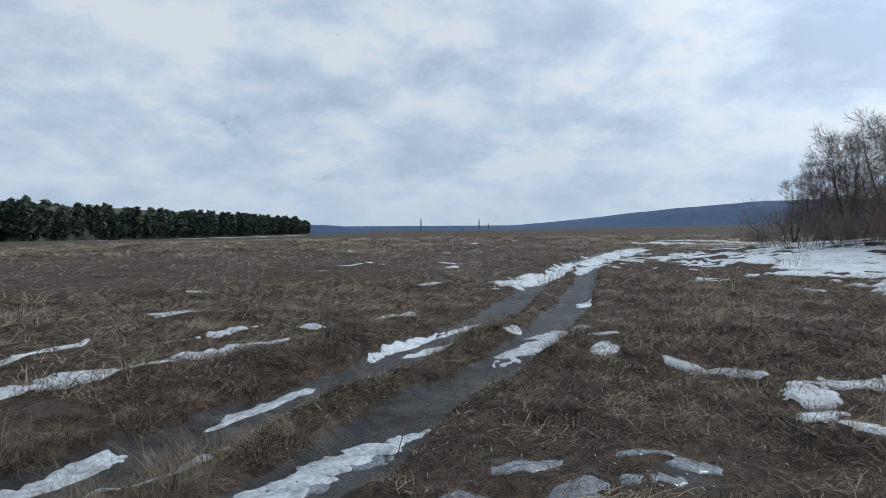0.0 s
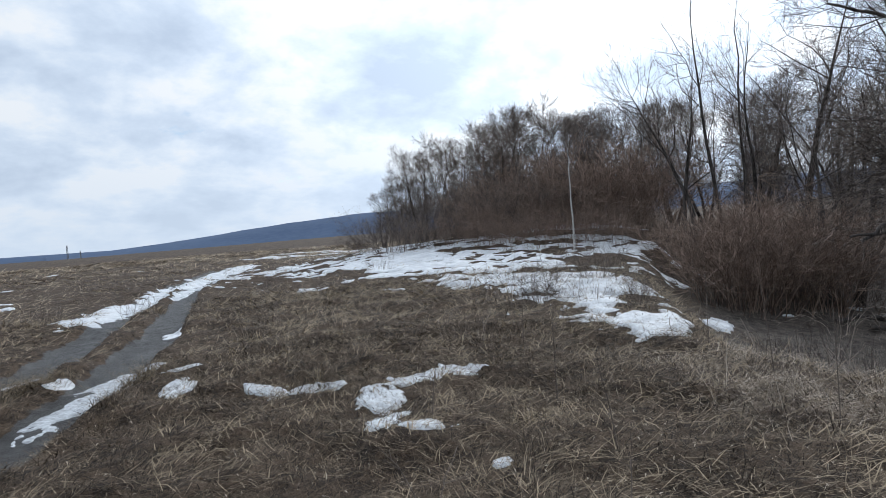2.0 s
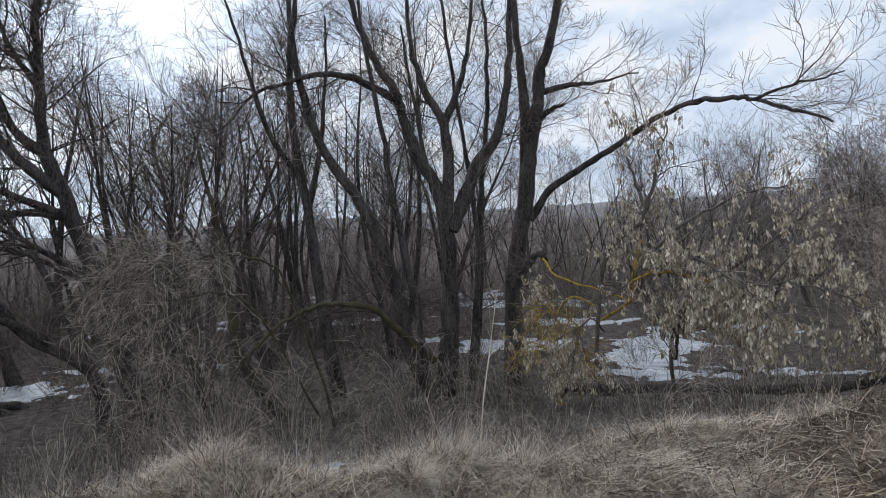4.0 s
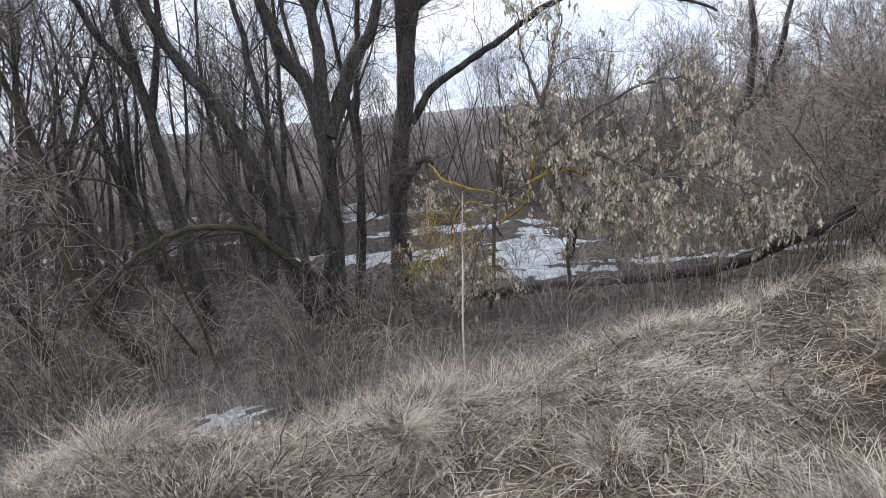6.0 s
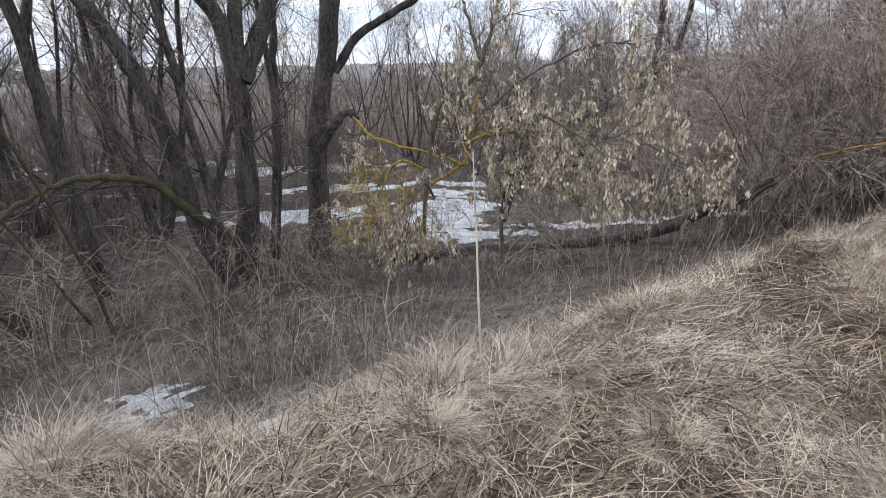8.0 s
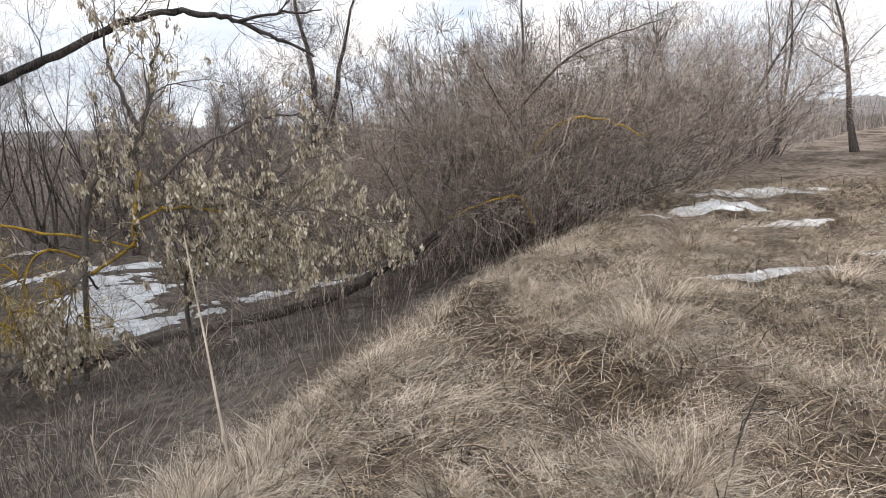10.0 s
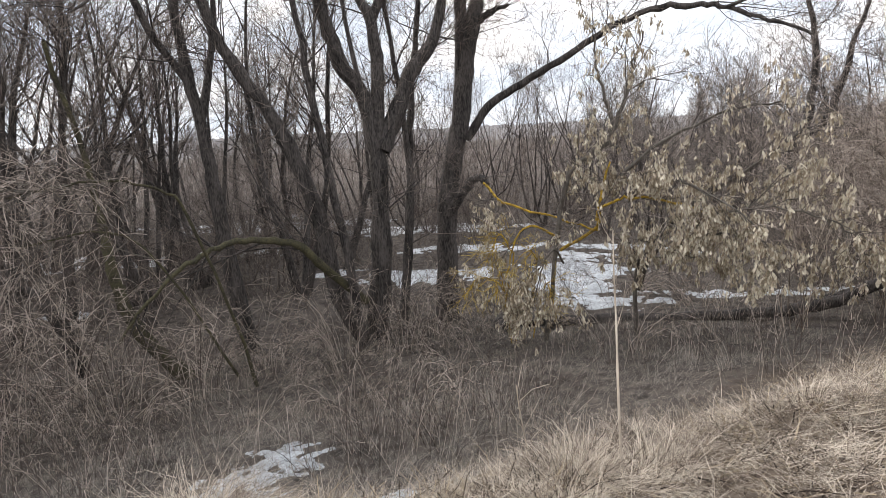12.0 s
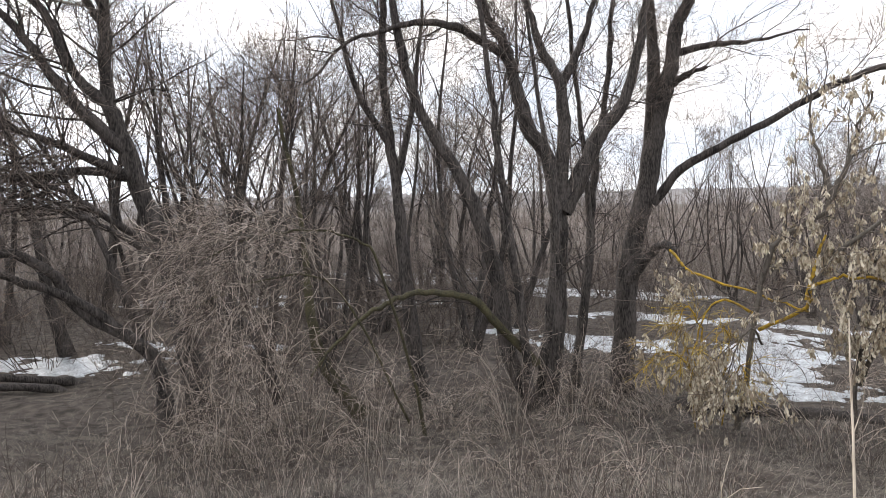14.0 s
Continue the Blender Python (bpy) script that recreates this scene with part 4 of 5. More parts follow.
# ---- ash-leaved maple that kept its dry seed keys ----
def maple():
    root = shaped_tree("maple_tree", "small maple hung with dry tan seed clusters, lichen-yellow limbs", "tree", [
        ([(10.29, -5.49, -1.94), (10.15, -5.57, -1.19), (10.03, -5.62, 0.0), (9.85, -5.72, 0.95), (9.42, -6.01, 1.32), (9.27, -6.06, 1.65)], 0.045, 0.028),
        ([(9.27, -6.06, 1.65), (9.36, -6.0, 2.03), (9.46, -5.92, 2.51), (9.5, -5.9, 3.07)], 0.035, 0.01),
        ([(9.27, -6.06, 1.65), (9.14, -6.15, 2.02), (9.07, -6.2, 2.43), (8.94, -6.29, 2.91)], 0.035, 0.01),
        ([(9.98, -5.66, -0.22), (9.36, -5.75, 0.19), (9.27, -5.66, 0.42), (9.04, -5.69, 0.59), (8.7, -5.78, 0.65), (8.15, -5.97, 0.55), (7.74, -6.06, 0.45)], 0.026, 0.012, M_LICHEN),
        ([(9.36, -5.75, 0.28), (9.29, -5.8, 0.74), (9.22, -5.86, 1.12)], 0.034, 0.012, M_LICHEN),
        ([(9.01, -6.24, -1.71), (8.95, -6.14, -0.57), (8.68, -6.17, -0.02), (8.09, -6.37, 0.58), (7.42, -6.56, 1.08), (6.99, -6.61, 1.41)], 0.035, 0.012),
        ([(8.98, -6.24, -0.81), (8.58, -5.94, -0.21), (8.09, -5.84, 0.1), (7.29, -5.85, 0.3)], 0.035, 0.01),
        ([(9.19, -6.02, 0.88), (8.6, -6.21, 1.38), (7.91, -6.45, 1.71), (7.21, -6.66, 1.82)], 0.03, 0.01),
        ([(10.03, -5.62, 0.0), (10.2, -5.25, 0.2), (10.35, -5.0, 0.0), (10.4, -4.85, -0.6), (10.35, -4.8, -1.1)], 0.02, 0.006, M_LICHEN),
        ([(9.9, -5.6, -0.4), (9.7, -5.15, -0.1), (9.75, -4.9, -0.4), (9.8, -4.8, -1.0)], 0.018, 0.006),
        ([(9.0, -6.0, 0.55), (8.4, -5.7, 0.9), (7.8, -5.6, 0.85), (7.2, -5.65, 0.5), (6.9, -5.7, 0.1)], 0.02, 0.006),
        ([(8.68, -6.17, 0.0), (8.0, -6.3, 0.35), (7.2, -6.5, 0.5), (6.5, -6.7, 0.3), (6.2, -6.8, -0.1)], 0.02, 0.006),
    ], (40, 7), (1.05, 0.5), twig=M_TWIG_PALE, bark=M_BARK_PALE, seed=20, lift=0.02, droop=0.2)
    rng = np.random.default_rng(77)
    boughs = []
    for part in root.children:
        if part.name.startswith("crown"):
            co = np.empty(len(part.data.vertices) * 3, np.float32)
            part.data.vertices.foreach_get("co", co)
            boughs.append(co.reshape(-1, 3))
    tips = np.concatenate(boughs)
    tips = tips[tips[:, 2] > 0.5]
    tips = tips[rng.random(len(tips)) < np.where(tips[:, 2] > 3.1, 0.22, 1.0)]
    limb = (np.abs(tips[:, 2] - 2.5) < 0.22) & (tips[:, 0] > -2.4) & (tips[:, 0] < -0.9)
    tips = tips[rng.random(len(tips)) < np.where(limb, 0.3, 1.0)]
    pick = tips[rng.integers(0, len(tips), 2500)]
    V, Q = [], []
    for p in pick:
        for _ in range(rng.integers(4, 10)):
            a, k = rng.uniform(0, 2 * math.pi), rng.uniform(0.1, 0.2)
            top = p + np.array([0.022 * math.cos(a), 0.022 * math.sin(a), -0.02 - 0.6 * k * rng.random()])
            low = top + np.array([0.02 * rng.normal(), 0.02 * rng.normal(), -k * rng.uniform(0.35, 0.6)])
            s = np.array([math.cos(a), math.sin(a), 0.0]) * rng.uniform(0.011, 0.021)
            m = top * 0.35 + low * 0.65
            n = np.array([-s[1], s[0], 0]) * 0.6
            b = len(V)
            V += [top, m + s + n, low, m - s + n]
            Q.append((b, b + 1, b + 2, b + 3))
    put("seed_mass", raw_mesh("seed_mass", np.array(V), [np.array(Q)]), M_SEED, root, "dry tan winged seed clusters", kind="stuff")
    return root


maple()
shaped_tree("lichen_shrub", "straggling shrub crusted with yellow-orange lichen", "shrub", [
    ([(10.52, -5.13, -1.94), (10.54, -5.07, -0.9), (10.4, -5.0, -0.2), (10.5, -4.8, 0.1), (10.55, -4.6, -0.3)], 0.016, 0.007, M_LICHEN),
    ([(10.57, -5.09, -1.0), (10.63, -4.81, -0.65), (10.73, -4.5, -0.6), (10.75, -4.3, -0.85)], 0.014, 0.006, M_LICHEN),
    ([(10.29, -5.22, -1.2), (10.1, -5.2, -0.5), (10.0, -5.0, -0.1), (9.95, -4.8, -0.3)], 0.014, 0.006, M_LICHEN),
    ([(10.5, -5.0, -1.7), (10.45, -4.85, -0.8), (10.3, -4.6, -0.4), (10.2, -4.4, -0.8)], 0.012, 0.005, M_LICHEN),
    ([(10.4, -5.4, -1.7), (10.1, -5.3, -0.9), (9.8, -5.1, -0.6), (9.6, -4.95, -0.9)], 0.012, 0.005, M_LICHEN),
], (46, 8), (0.6, 0.28), twig=M_LICHEN_TWIG, bark=M_LICHEN, seed=23, lift=0.0, droop=0.5)

# ---- woodland behind, grown from a few seeds and set out on the slope ----
WOOD = "bare grey-brown deciduous tree in the damp woodland"
kinds = [wild_tree("woodland_tree", WOOD, "tree", 9.5, 0.12, 41, 1, 0.2), wild_tree("woodland_tree", WOOD, "tree", 9.0, 0.085, 42, 3, 0.25, (9, 9, 5)),
         wild_tree("woodland_tree", WOOD, "tree", 10.5, 0.14, 43, 1, 0.12, (20, 10, 5)), wild_tree("woodland_tree", WOOD, "tree", 8.8, 0.07, 44, 4, 0.25, (7, 9, 5))]
sapling = wild_tree("sapling", "thicket of thin bare saplings in the damp woodland", "tree", 6.0, 0.035, 45, 6, 0.35, (11, 8, 5), (2.4, 1.1, 0.5), first=0.1, least=0.0032, twig=M_TWIG_HAZED)
spots = np.random.default_rng(9)
placed = 0
taken = [(14.95, 1.6), (13, -4), (13.1, -5.7), (14.2, -2.1), (11.1, -17.3)]
while placed < 50:
    az, dist = (radians(spots.uniform(68, 124)), spots.uniform(14, 27)) if placed < 17 else (radians(spots.uniform(66, 172)), 13 + 30 * spots.random())
    px, py = 3.5 + dist * math.sin(az), 1 + dist * math.cos(az)
    w = woods(np.array([px]), np.array([py]))[0]
    if w < 5 or (math.degrees(az) < 88 and dist < 17) or min(math.hypot(px - a, py - b) for a, b in taken) < 1.0:
        continue
    if 7 < px < 19 and -16 < py < -6 and dist < 19:
        continue
    size = spots.uniform(0.8, 1.2)
    if math.degrees(az) > 128:
        size *= 0.6
    taken.append((px, py))
    if placed < len(kinds):
        stand(kinds[placed], px, py, spots.uniform(0, 6.28), size)
        tagged(kinds[placed], group="woodland trees")
    else:
        stand_copy(kinds[placed % 4], px, py, spots.uniform(0, 6.28), size)
    placed += 1

for i, (az, dist, size) in enumerate([(57.5, 24, 0.85), (60, 23, 1.1), (62.5, 24, 1.25), (66.5, 23, 1.2), (69, 21, 0.85), (160, 19, 0.7), (165, 22, 0.85), (169, 20, 0.75), (173, 24, 0.9), (177, 21, 0.8), (181, 19.5, 0.75), (184, 24, 0.9), (188, 21.5, 0.85), (192, 23, 0.9), (197, 25, 0.9), (203, 26, 0.95), (186, 28, 1.0), (175, 29, 1.0), (75, 23, 1.15), (78.5, 20, 1.1), (81, 26, 1.3), (83.5, 21, 1.15), (86, 24, 1.25), (89, 20, 1.1), (91.5, 26, 1.3), (94, 22, 1.2), (97, 19, 1.05), (101, 24, 1.2), (141, 26, 0.75), (146, 24, 0.62), (150, 29, 0.8), (154, 25, 0.65), (158, 30, 0.8), (162, 27, 0.65), (167, 24, 0.6), (149, 34, 0.85), (160, 36, 0.9)]):
    stand_copy(kinds[(2, 0, 1, 2)[i % 4]], 1.5 + dist * math.sin(radians(az)), 0.8 + dist * math.cos(radians(az)), i * 2.2, size)

# vase-shaped trees with many upright stems and fine crowns
vase = wild_tree("vase_tree", "bare tree with a sheaf of upright stems and a fine crown", "tree", 11.0, 0.06, 46, 5, 0.42, (7, 7, 5), (2.6, 1.3, 0.7), first=0.3, least=0.0028)
for i, (az, dist, size) in enumerate([(88, 23, 1.05), (97, 27, 1.0), (90.5, 21, 1.15), (93, 24.5, 1.3), (112, 36, 1.0), (120, 33, 0.85), (127, 30, 0.8), (133, 34, 0.85), (139, 30, 0.75), (144, 36, 0.9), (150, 31, 0.75), (124, 26, 0.75), (130, 27, 0.8), (136, 29, 0.85), (142, 32, 0.9), (147, 28, 0.75), (155, 33, 0.85)]):
    px, py = 3.5 + dist * math.sin(radians(az)), 1 + dist * math.cos(radians(az))
    if i == 0:
        stand(tagged(vase, group="trees with upright stems"), px, py, 0, size)
    else:
        stand_copy(vase, px, py, i * 1.7, size)

# thin saplings fill the wood between and behind the trunks, and close it past the mound
spots = np.random.default_rng(12)
n = 0
while n < 54:
    if n < 24:
        az, dist = radians(spots.uniform(72, 150)), 16 + 30 * spots.random()
    else:
        az, dist = radians(spots.uniform(150, 214)), 14.5 + 20 * spots.random()
    px, py = 3.5 + dist * math.sin(az), 1 + dist * math.cos(az)
    if woods(np.array([px]), np.array([py]))[0] < 3.5 or (7 < px < 18 and -15 < py < -6):
        continue
    size = spots.uniform(0.55, 1.1) * (1.0 if n >= 24 else 0.8)
    if n == 0:
        stand(tagged(sapling, group="saplings"), px, py, 0, size)
    else:
        stand_copy(sapling, px, py, spots.uniform(0, 6.28), size)
    n += 1

# clump of trees and thorn scrub on the rise
CLUMP = "bare tree in the round clump on the rise"
dome = wild_tree("clump_tree", CLUMP, "tree", 8.5, 0.12, 51, 3, 0.36, (16, 12, 7), (2.9, 1.5, 0.9), lift=0.06, first=0.08, least=0.0042)
clump = [(26.5, 25.5, 0.84), (20.2, 29.2, 0.64), (22.3, 31.5, 0.68), (19.0, 31.8, 0.45), (23.5, 25.5, 0.72), (22, 24, 0.68), (25.5, 23.2, 0.7), (21.8, 26.3, 0.6), (27.5, 22.5, 0.75), (30.5, 19.5, 0.8), (24.5, 27, 0.85), (29, 25, 0.88), (22, 28, 0.62), (28, 29, 0.95), (31.5, 26.5, 0.95), (24, 31, 0.8), (21.5, 33, 0.55), (33, 23.5, 0.9), (30, 21.5, 0.85), (35.5, 20.5, 0.95), (34, 27, 0.9), (36, 17.5, 1.15), (39, 15, 1.2), (33.5, 15.5, 0.9), (37, 12.5, 1.1), (41, 20, 1.1)]
for i, (px, py, size) in enumerate(clump):
    if i == 0:
        stand(tagged(dome, group="clump on the rise"), px, py, 0.5, size)
    else:
        stand_copy(dome, px, py, i * 1.7, size)
bz = z_at(16.9, 14.85)
shaped_tree("birch_tree", "young white-stemmed birch in front of the clump", "tree", [([(16.9, 14.85, bz), (16.92, 14.86, bz + 1.6), (16.88, 14.86, bz + 3.2), (16.95, 14.82, bz + 4.2)], 0.038, 0.01, M_BIRCH)], (22, 8, 4), (0.8, 0.4, 0.22), lift=0.1, seed=55)

# ---- scrub ----
red = shrub("scrub", "dense reddish-brown bare scrub", 26, 2.6, 61, M_TWIG_RED, lean=0.5, counts=(8, 6), scale=(0.95, 0.45), width=0.8, least=0.0026)
red_tall = shrub("scrub", "tall reddish-brown bare scrub", 22, 3.8, 62, M_TWIG_RED, lean=0.45, counts=(9, 6), scale=(0.9, 0.45), width=1.0, least=0.0042)
spots = np.random.default_rng(19)
reds, tries = [], 0
while len(reds) < 56:
    zone = len(reds) % 2
    az, dist = (radians(spots.uniform(38, 56)), spots.uniform(25, 33)) if zone else (radians(spots.uniform(54, 70)), spots.uniform(16, 27))
    px, py = 1.5 + dist * math.sin(az), 0.8 + dist * math.cos(az)
    w = woods(np.array([px]), np.array([py]))[0]
    if (zone and w > 2) or (not zone and w < 1.6):
        continue
    reds.append((px, py))
    base = red_tall if zone else red
    size = spots.uniform(0.6, 1.1) if zone else spots.uniform(0.8, 1.15) + 0.02 * (math.degrees(az) - 60)
    if len(reds) == 1:
        stand(tagged(red, group="scrub"), px, py, 0, size)
    elif len(reds) == 2:
        stand(tagged(red_tall, group="scrub"), px, py, 0, size)
    else:
        stand_copy(base, px, py, spots.uniform(0, 6.28), size)
pale = arching_shrub("brushwood", "tangle of pale drooping bare twigs below the bank", 26, 1.7, 2.0, 63, M_TWIG_PALE, counts=(9, 4), scale=(0.8, 0.3))
low = arching_shrub("bramble", "low arching bare shoots over the leaf litter", 13, 1.2, 0.65, 65, M_TWIG_PALE, counts=(5, 3), scale=(0.35, 0.14))
grey = shrub("brushwood", "thicket of grey-brown bare twigs", 26, 3.0, 64, M_TWIG, lean=0.7, droop=0.1, counts=(8, 6), scale=(0.9, 0.45), width=0.7)
for i in range(30):
    az, dist = radians(27.5 + 0.85 * i), 31 + 4 * math.sin(i * 2.9) + 3 * max(0, 1 - i / 8)
    stand_copy(grey, 0.5 + dist * math.sin(az), 0.5 + dist * math.cos(az), i * 1.3, (0.45 + 0.05 * i if i < 9 else 0.95) + 0.25 * math.sin(i * 3.7))
for i in range(26):
    az, dist = radians(31 + i * 1.0), 24.5 + 2.5 * math.sin(i * 2.3) + 9 * max(0, 1 - i / 9)
    stand_copy(red, 1.5 + dist * math.sin(az), 0.8 + dist * math.cos(az), i * 1.9, 0.42 + 0.15 * math.sin(i * 4.1) + 0.008 * i)
spots = np.random.default_rng(29)
pales = [(12.8, 0.3, 0.95), (12.9, 1.5, 0.85), (12.4, -0.6, 0.75), (12.3, -3.0, 0.75), (12.0, -3.9, 0.75), (13.6, 0.9, 1.0), (11.6, -2.6, 0.5), (12.3, -4.8, 0.55)]
for i, (px, py, size) in enumerate(pales):
    if i == 0:
        stand(tagged(pale, group="brushwood"), px, py, 0, size)
    else:
        stand_copy(pale, px, py, i * 2.1, size)
n = 0
while n < 26:
    px, py = spots.uniform(8, 15.5), spots.uniform(-9.5, 6)
    w = woods(np.array([px]), np.array([py]))[0]
    if not 3.2 < w < 8.5:
        continue
    size = spots.uniform(0.5, 1.05)
    if n == 0:
        stand(tagged(low, group="brambles"), px, py, 0, size)
    else:
        stand_copy(low, px, py, spots.uniform(0, 6.28), size)
    n += 1
n = 0
while n < 38:
    az, dist = radians(spots.uniform(72, 188)), spots.uniform(10, 32)
    px, py = 3.8 + dist * math.sin(az), 1.2 + dist * math.cos(az)
    w = woods(np.array([px]), np.array([py]))[0]
    if w < 2.2 or (7.2 < px < 17.5 and -15 < py < -6.2) or (math.degrees(az) < 128 and dist < 14.5):
        continue
    size = spots.uniform(0.5, 1.0)
    if n == 0:
        stand(tagged(grey, group="brushwood"), px, py, 0, size)
    else:
        stand_copy(grey, px, py, spots.uniform(0, 6.28), size)
    n += 1
for i in range(26):
    az, dist = radians(64 + i * 2.4), 16.0 + 12 * (i * 0.618 % 1)
    stand_copy(grey, 3.5 + dist * math.sin(az), 1 + dist * math.cos(az), i * 1.7, 0.5 + 0.3 * (i * 0.37 % 1))
for i, (px, py, size) in enumerate([(9.2, 9.0, 0.3), (8.3, 8.1, 0.2), (8.5, 8.4, 0.18), (8.95, 6.6, 0.2), (10.2, 7.4, 0.2), (11.6, 9.6, 0.4), (14.2, -7.2, 0.42), (15.6, -6.2, 0.5), (17.6, -9.4, 0.5), (12.2, -8.6, 0.35), (10.2, -9.6, 0.4), (15.0, -12.4, 0.5), (9.0, -12.2, 0.5), (18.8, 3.4, 0.5), (17.0, 1.2, 0.5)]):
    stand_copy(grey, px, py, i * 2.3, size)


# thicket on the bank past the mound
right_kind = shrub("hedge_shrub", "tall tangled grey-brown thicket on the bank", 30, 4.6, 66, M_TWIG_PALE, lean=0.75, droop=0.28, counts=(10, 7), scale=(0.9, 0.45), width=0.9, thick=0.016)
for i, (px, py, size) in enumerate([(5.4, -9.9, 0.8), (4.2, -10.0, 0.9), (3.4, -11.2, 1.0), (4.9, -11.3, 0.9), (2.4, -12.2, 1.0), (6.3, -9.3, 0.55), (1.0, -14.6, 1.0), (-0.8, -16.6, 1.0), (-2.4, -18.8, 1.1), (5.2, -10.3, 0.9), (6.6, -11.5, 0.8), (4.1, -12.2, 1.0), (5.6, -13.4, 0.95), (2.9, -13.6, 1.0), (7.4, -14.2, 0.9), (4.4, -15.5, 1.1), (1.8, -16.2, 1.05), (6.2, -17, 1.0), (3.0, -18.5, 1.1), (0.4, -19, 1.1), (8.6, -12.9, 0.7), (9.5, -16.5, 0.9), (-1.5, -22, 1.1), (3.9, -9.6, 0.62), (2.7, -11.2, 0.72), (1.5, -13.0, 0.85), (3.6, -10.4, 0.85), (0.2, -15.4, 1.0), (5.9, -8.9, 0.42), (-3.6, -20.5, 1.1), (-1.8, -18.6, 1.05), (7.8, -11.4, 0.6), (-4.6, -22.5, 1.2)]):
    if i == 0:
        stand(tagged(right_kind, group="thicket on the bank"), px, py, 0.3, size)
    else:
        stand_copy(right_kind, px, py, i * 1.3, size)
shaped_tree("bare_tree", "crooked bare tree with mossy limbs in the thicket", "tree", [
    ([(4.6, -9.6, -0.5), (4.1, -9.55, 0.56), (4.12, -9.55, 1.78), (4.11, -9.55, 2.86), (4.09, -9.6, 4.6)], 0.045, 0.014),
    ([(4.05, -9.52, 0.95), (3.62, -9.35, 1.45), (3.17, -9.05, 1.62), (2.62, -8.7, 1.52), (2.2, -8.4, 1.3)], 0.028, 0.009, M_LICHEN),
    ([(4.1, -9.5, 1.9), (3.5, -9.1, 2.5), (2.9, -8.7, 2.8), (2.1, -8.2, 3.0)], 0.026, 0.009),
    ([(3.95, -9.0, -0.2), (4.2, -8.4, 0.35), (4.6, -8.05, 0.38), (5.3, -7.85, 0.1)], 0.02, 0.007, M_LICHEN),
    ([(4.12, -9.55, 1.2), (4.5, -9.3, 1.9), (4.9, -9.1, 2.6)], 0.022, 0.009, M_MOSS),
], (22, 9, 5), (1.1, 0.55, 0.3), seed=21, bark=M_BARK_PALE)


# ---- grass ----
def grass_stuff(name, label, mat, x, y, length, width, rise, bend, seed, swirl_mix=0.6, segs=2, thatch=0.0, comb_size=1.3):
    rng = np.random.default_rng(seed)
    n = len(x)
    comb = 2.6 * math.pi * rough(x, y, comb_size, 50, 2) + rng.normal(size=n) * 0.6
    turn = np.where(rng.random(n) < swirl_mix, comb, rng.uniform(0, 2 * math.pi, n))
    v, q = strips(rng, x, y, length, width, rise, bend, turn, segs, thatch=thatch)
    ob = put(name, raw_mesh(name, v, [q]), mat, kind="stuff")
    return tagged(ob, label, "grass")


def scatter(rng, n, reach, power=0.6, centre=(2.0, 2.0)):
    """Points round the path, thinning outwards, but none in the quarter behind its start."""
    a, r = rng.uniform(radians(-60), radians(205), n), reach * rng.random(n) ** power
    return centre[0] + r * np.sin(a), centre[1] + r * np.cos(a)


g = np.random.default_rng(100)
x, y = scatter(g, 150000, 16, 0.75)
w = woods(x, y)
keep = (mud_of(x, y) < 0.1) & (w < 0.4) & (rough(x, y, 0.45, 70) + 1.1 * g.random(len(x)) > -0.05)
x, y = x[keep], y[keep]
k = len(x)
far_k = 1 + np.hypot(x - 2.0, y - 2.0) * 0.11
worn = 0.45 + 0.55 * smooth(np.minimum(from_line(x, y, RUT_LEFT)[0], from_line(x, y, RUT_RIGHT)[0]), 0.4, 2.2)
grass_stuff("matted_grass", "brown matted dead grass of the field", M_GRASS, x, y, g.uniform(0.06, 0.22, k) * far_k * worn, g.uniform(0.003, 0.0075, k) * far_k, g.uniform(-0.1, 0.6, k), g.uniform(0.0, 1.0, k), 101, thatch=0.06)
x, y = scatter(g, 300000, 7.5, 0.68)
edge = mud_of(x, y) + 0.3 * (g.random(len(x)) - 0.5)
keep = (edge < 0.3) & (woods(x, y) < 0.2) & (rough(x, y, 0.3, 75) + g.random(len(x)) > -0.1)
x, y = x[keep], y[keep]
k = len(x)
far_k = 1 + np.hypot(x - 2.0, y - 2.0) * 0.1
grass_stuff("grass_mulch", "short broken dark-brown grass mulch of the field", M_MULCH, x, y, g.uniform(0.025, 0.1, k) * far_k, g.uniform(0.002, 0.0048, k) * far_k, g.uniform(-0.1, 0.75, k), g.uniform(0.0, 0.3, k), 107, segs=1, thatch=0.045, comb_size=0.6)
x, y = scatter(g, 110000, 80, 0.62, (0, 8))
keep = (mud_of(x, y) < 0.2) & (woods(x, y) < 0.3) & (np.hypot(x - 2.0, y - 2.0) > 11) & (rough(x, y, 1.6, 71) + 0.8 * g.random(len(x)) > 0.05) & (y > 2)
x, y = x[keep], y[keep]
k = len(x)
far_k = np.hypot(x, y) / 13
grass_stuff("field_grass", "brown tussocky dead grass across the field", M_FIELD_LIT, x, y, g.uniform(0.2, 0.5, k) * (0.7 + 0.3 * far_k), g.uniform(0.006, 0.014, k) * far_k, g.uniform(-0.05, 0.45, k), g.uniform(0.0, 0.9, k), 102, 0.85, thatch=0.1, comb_size=5.0)

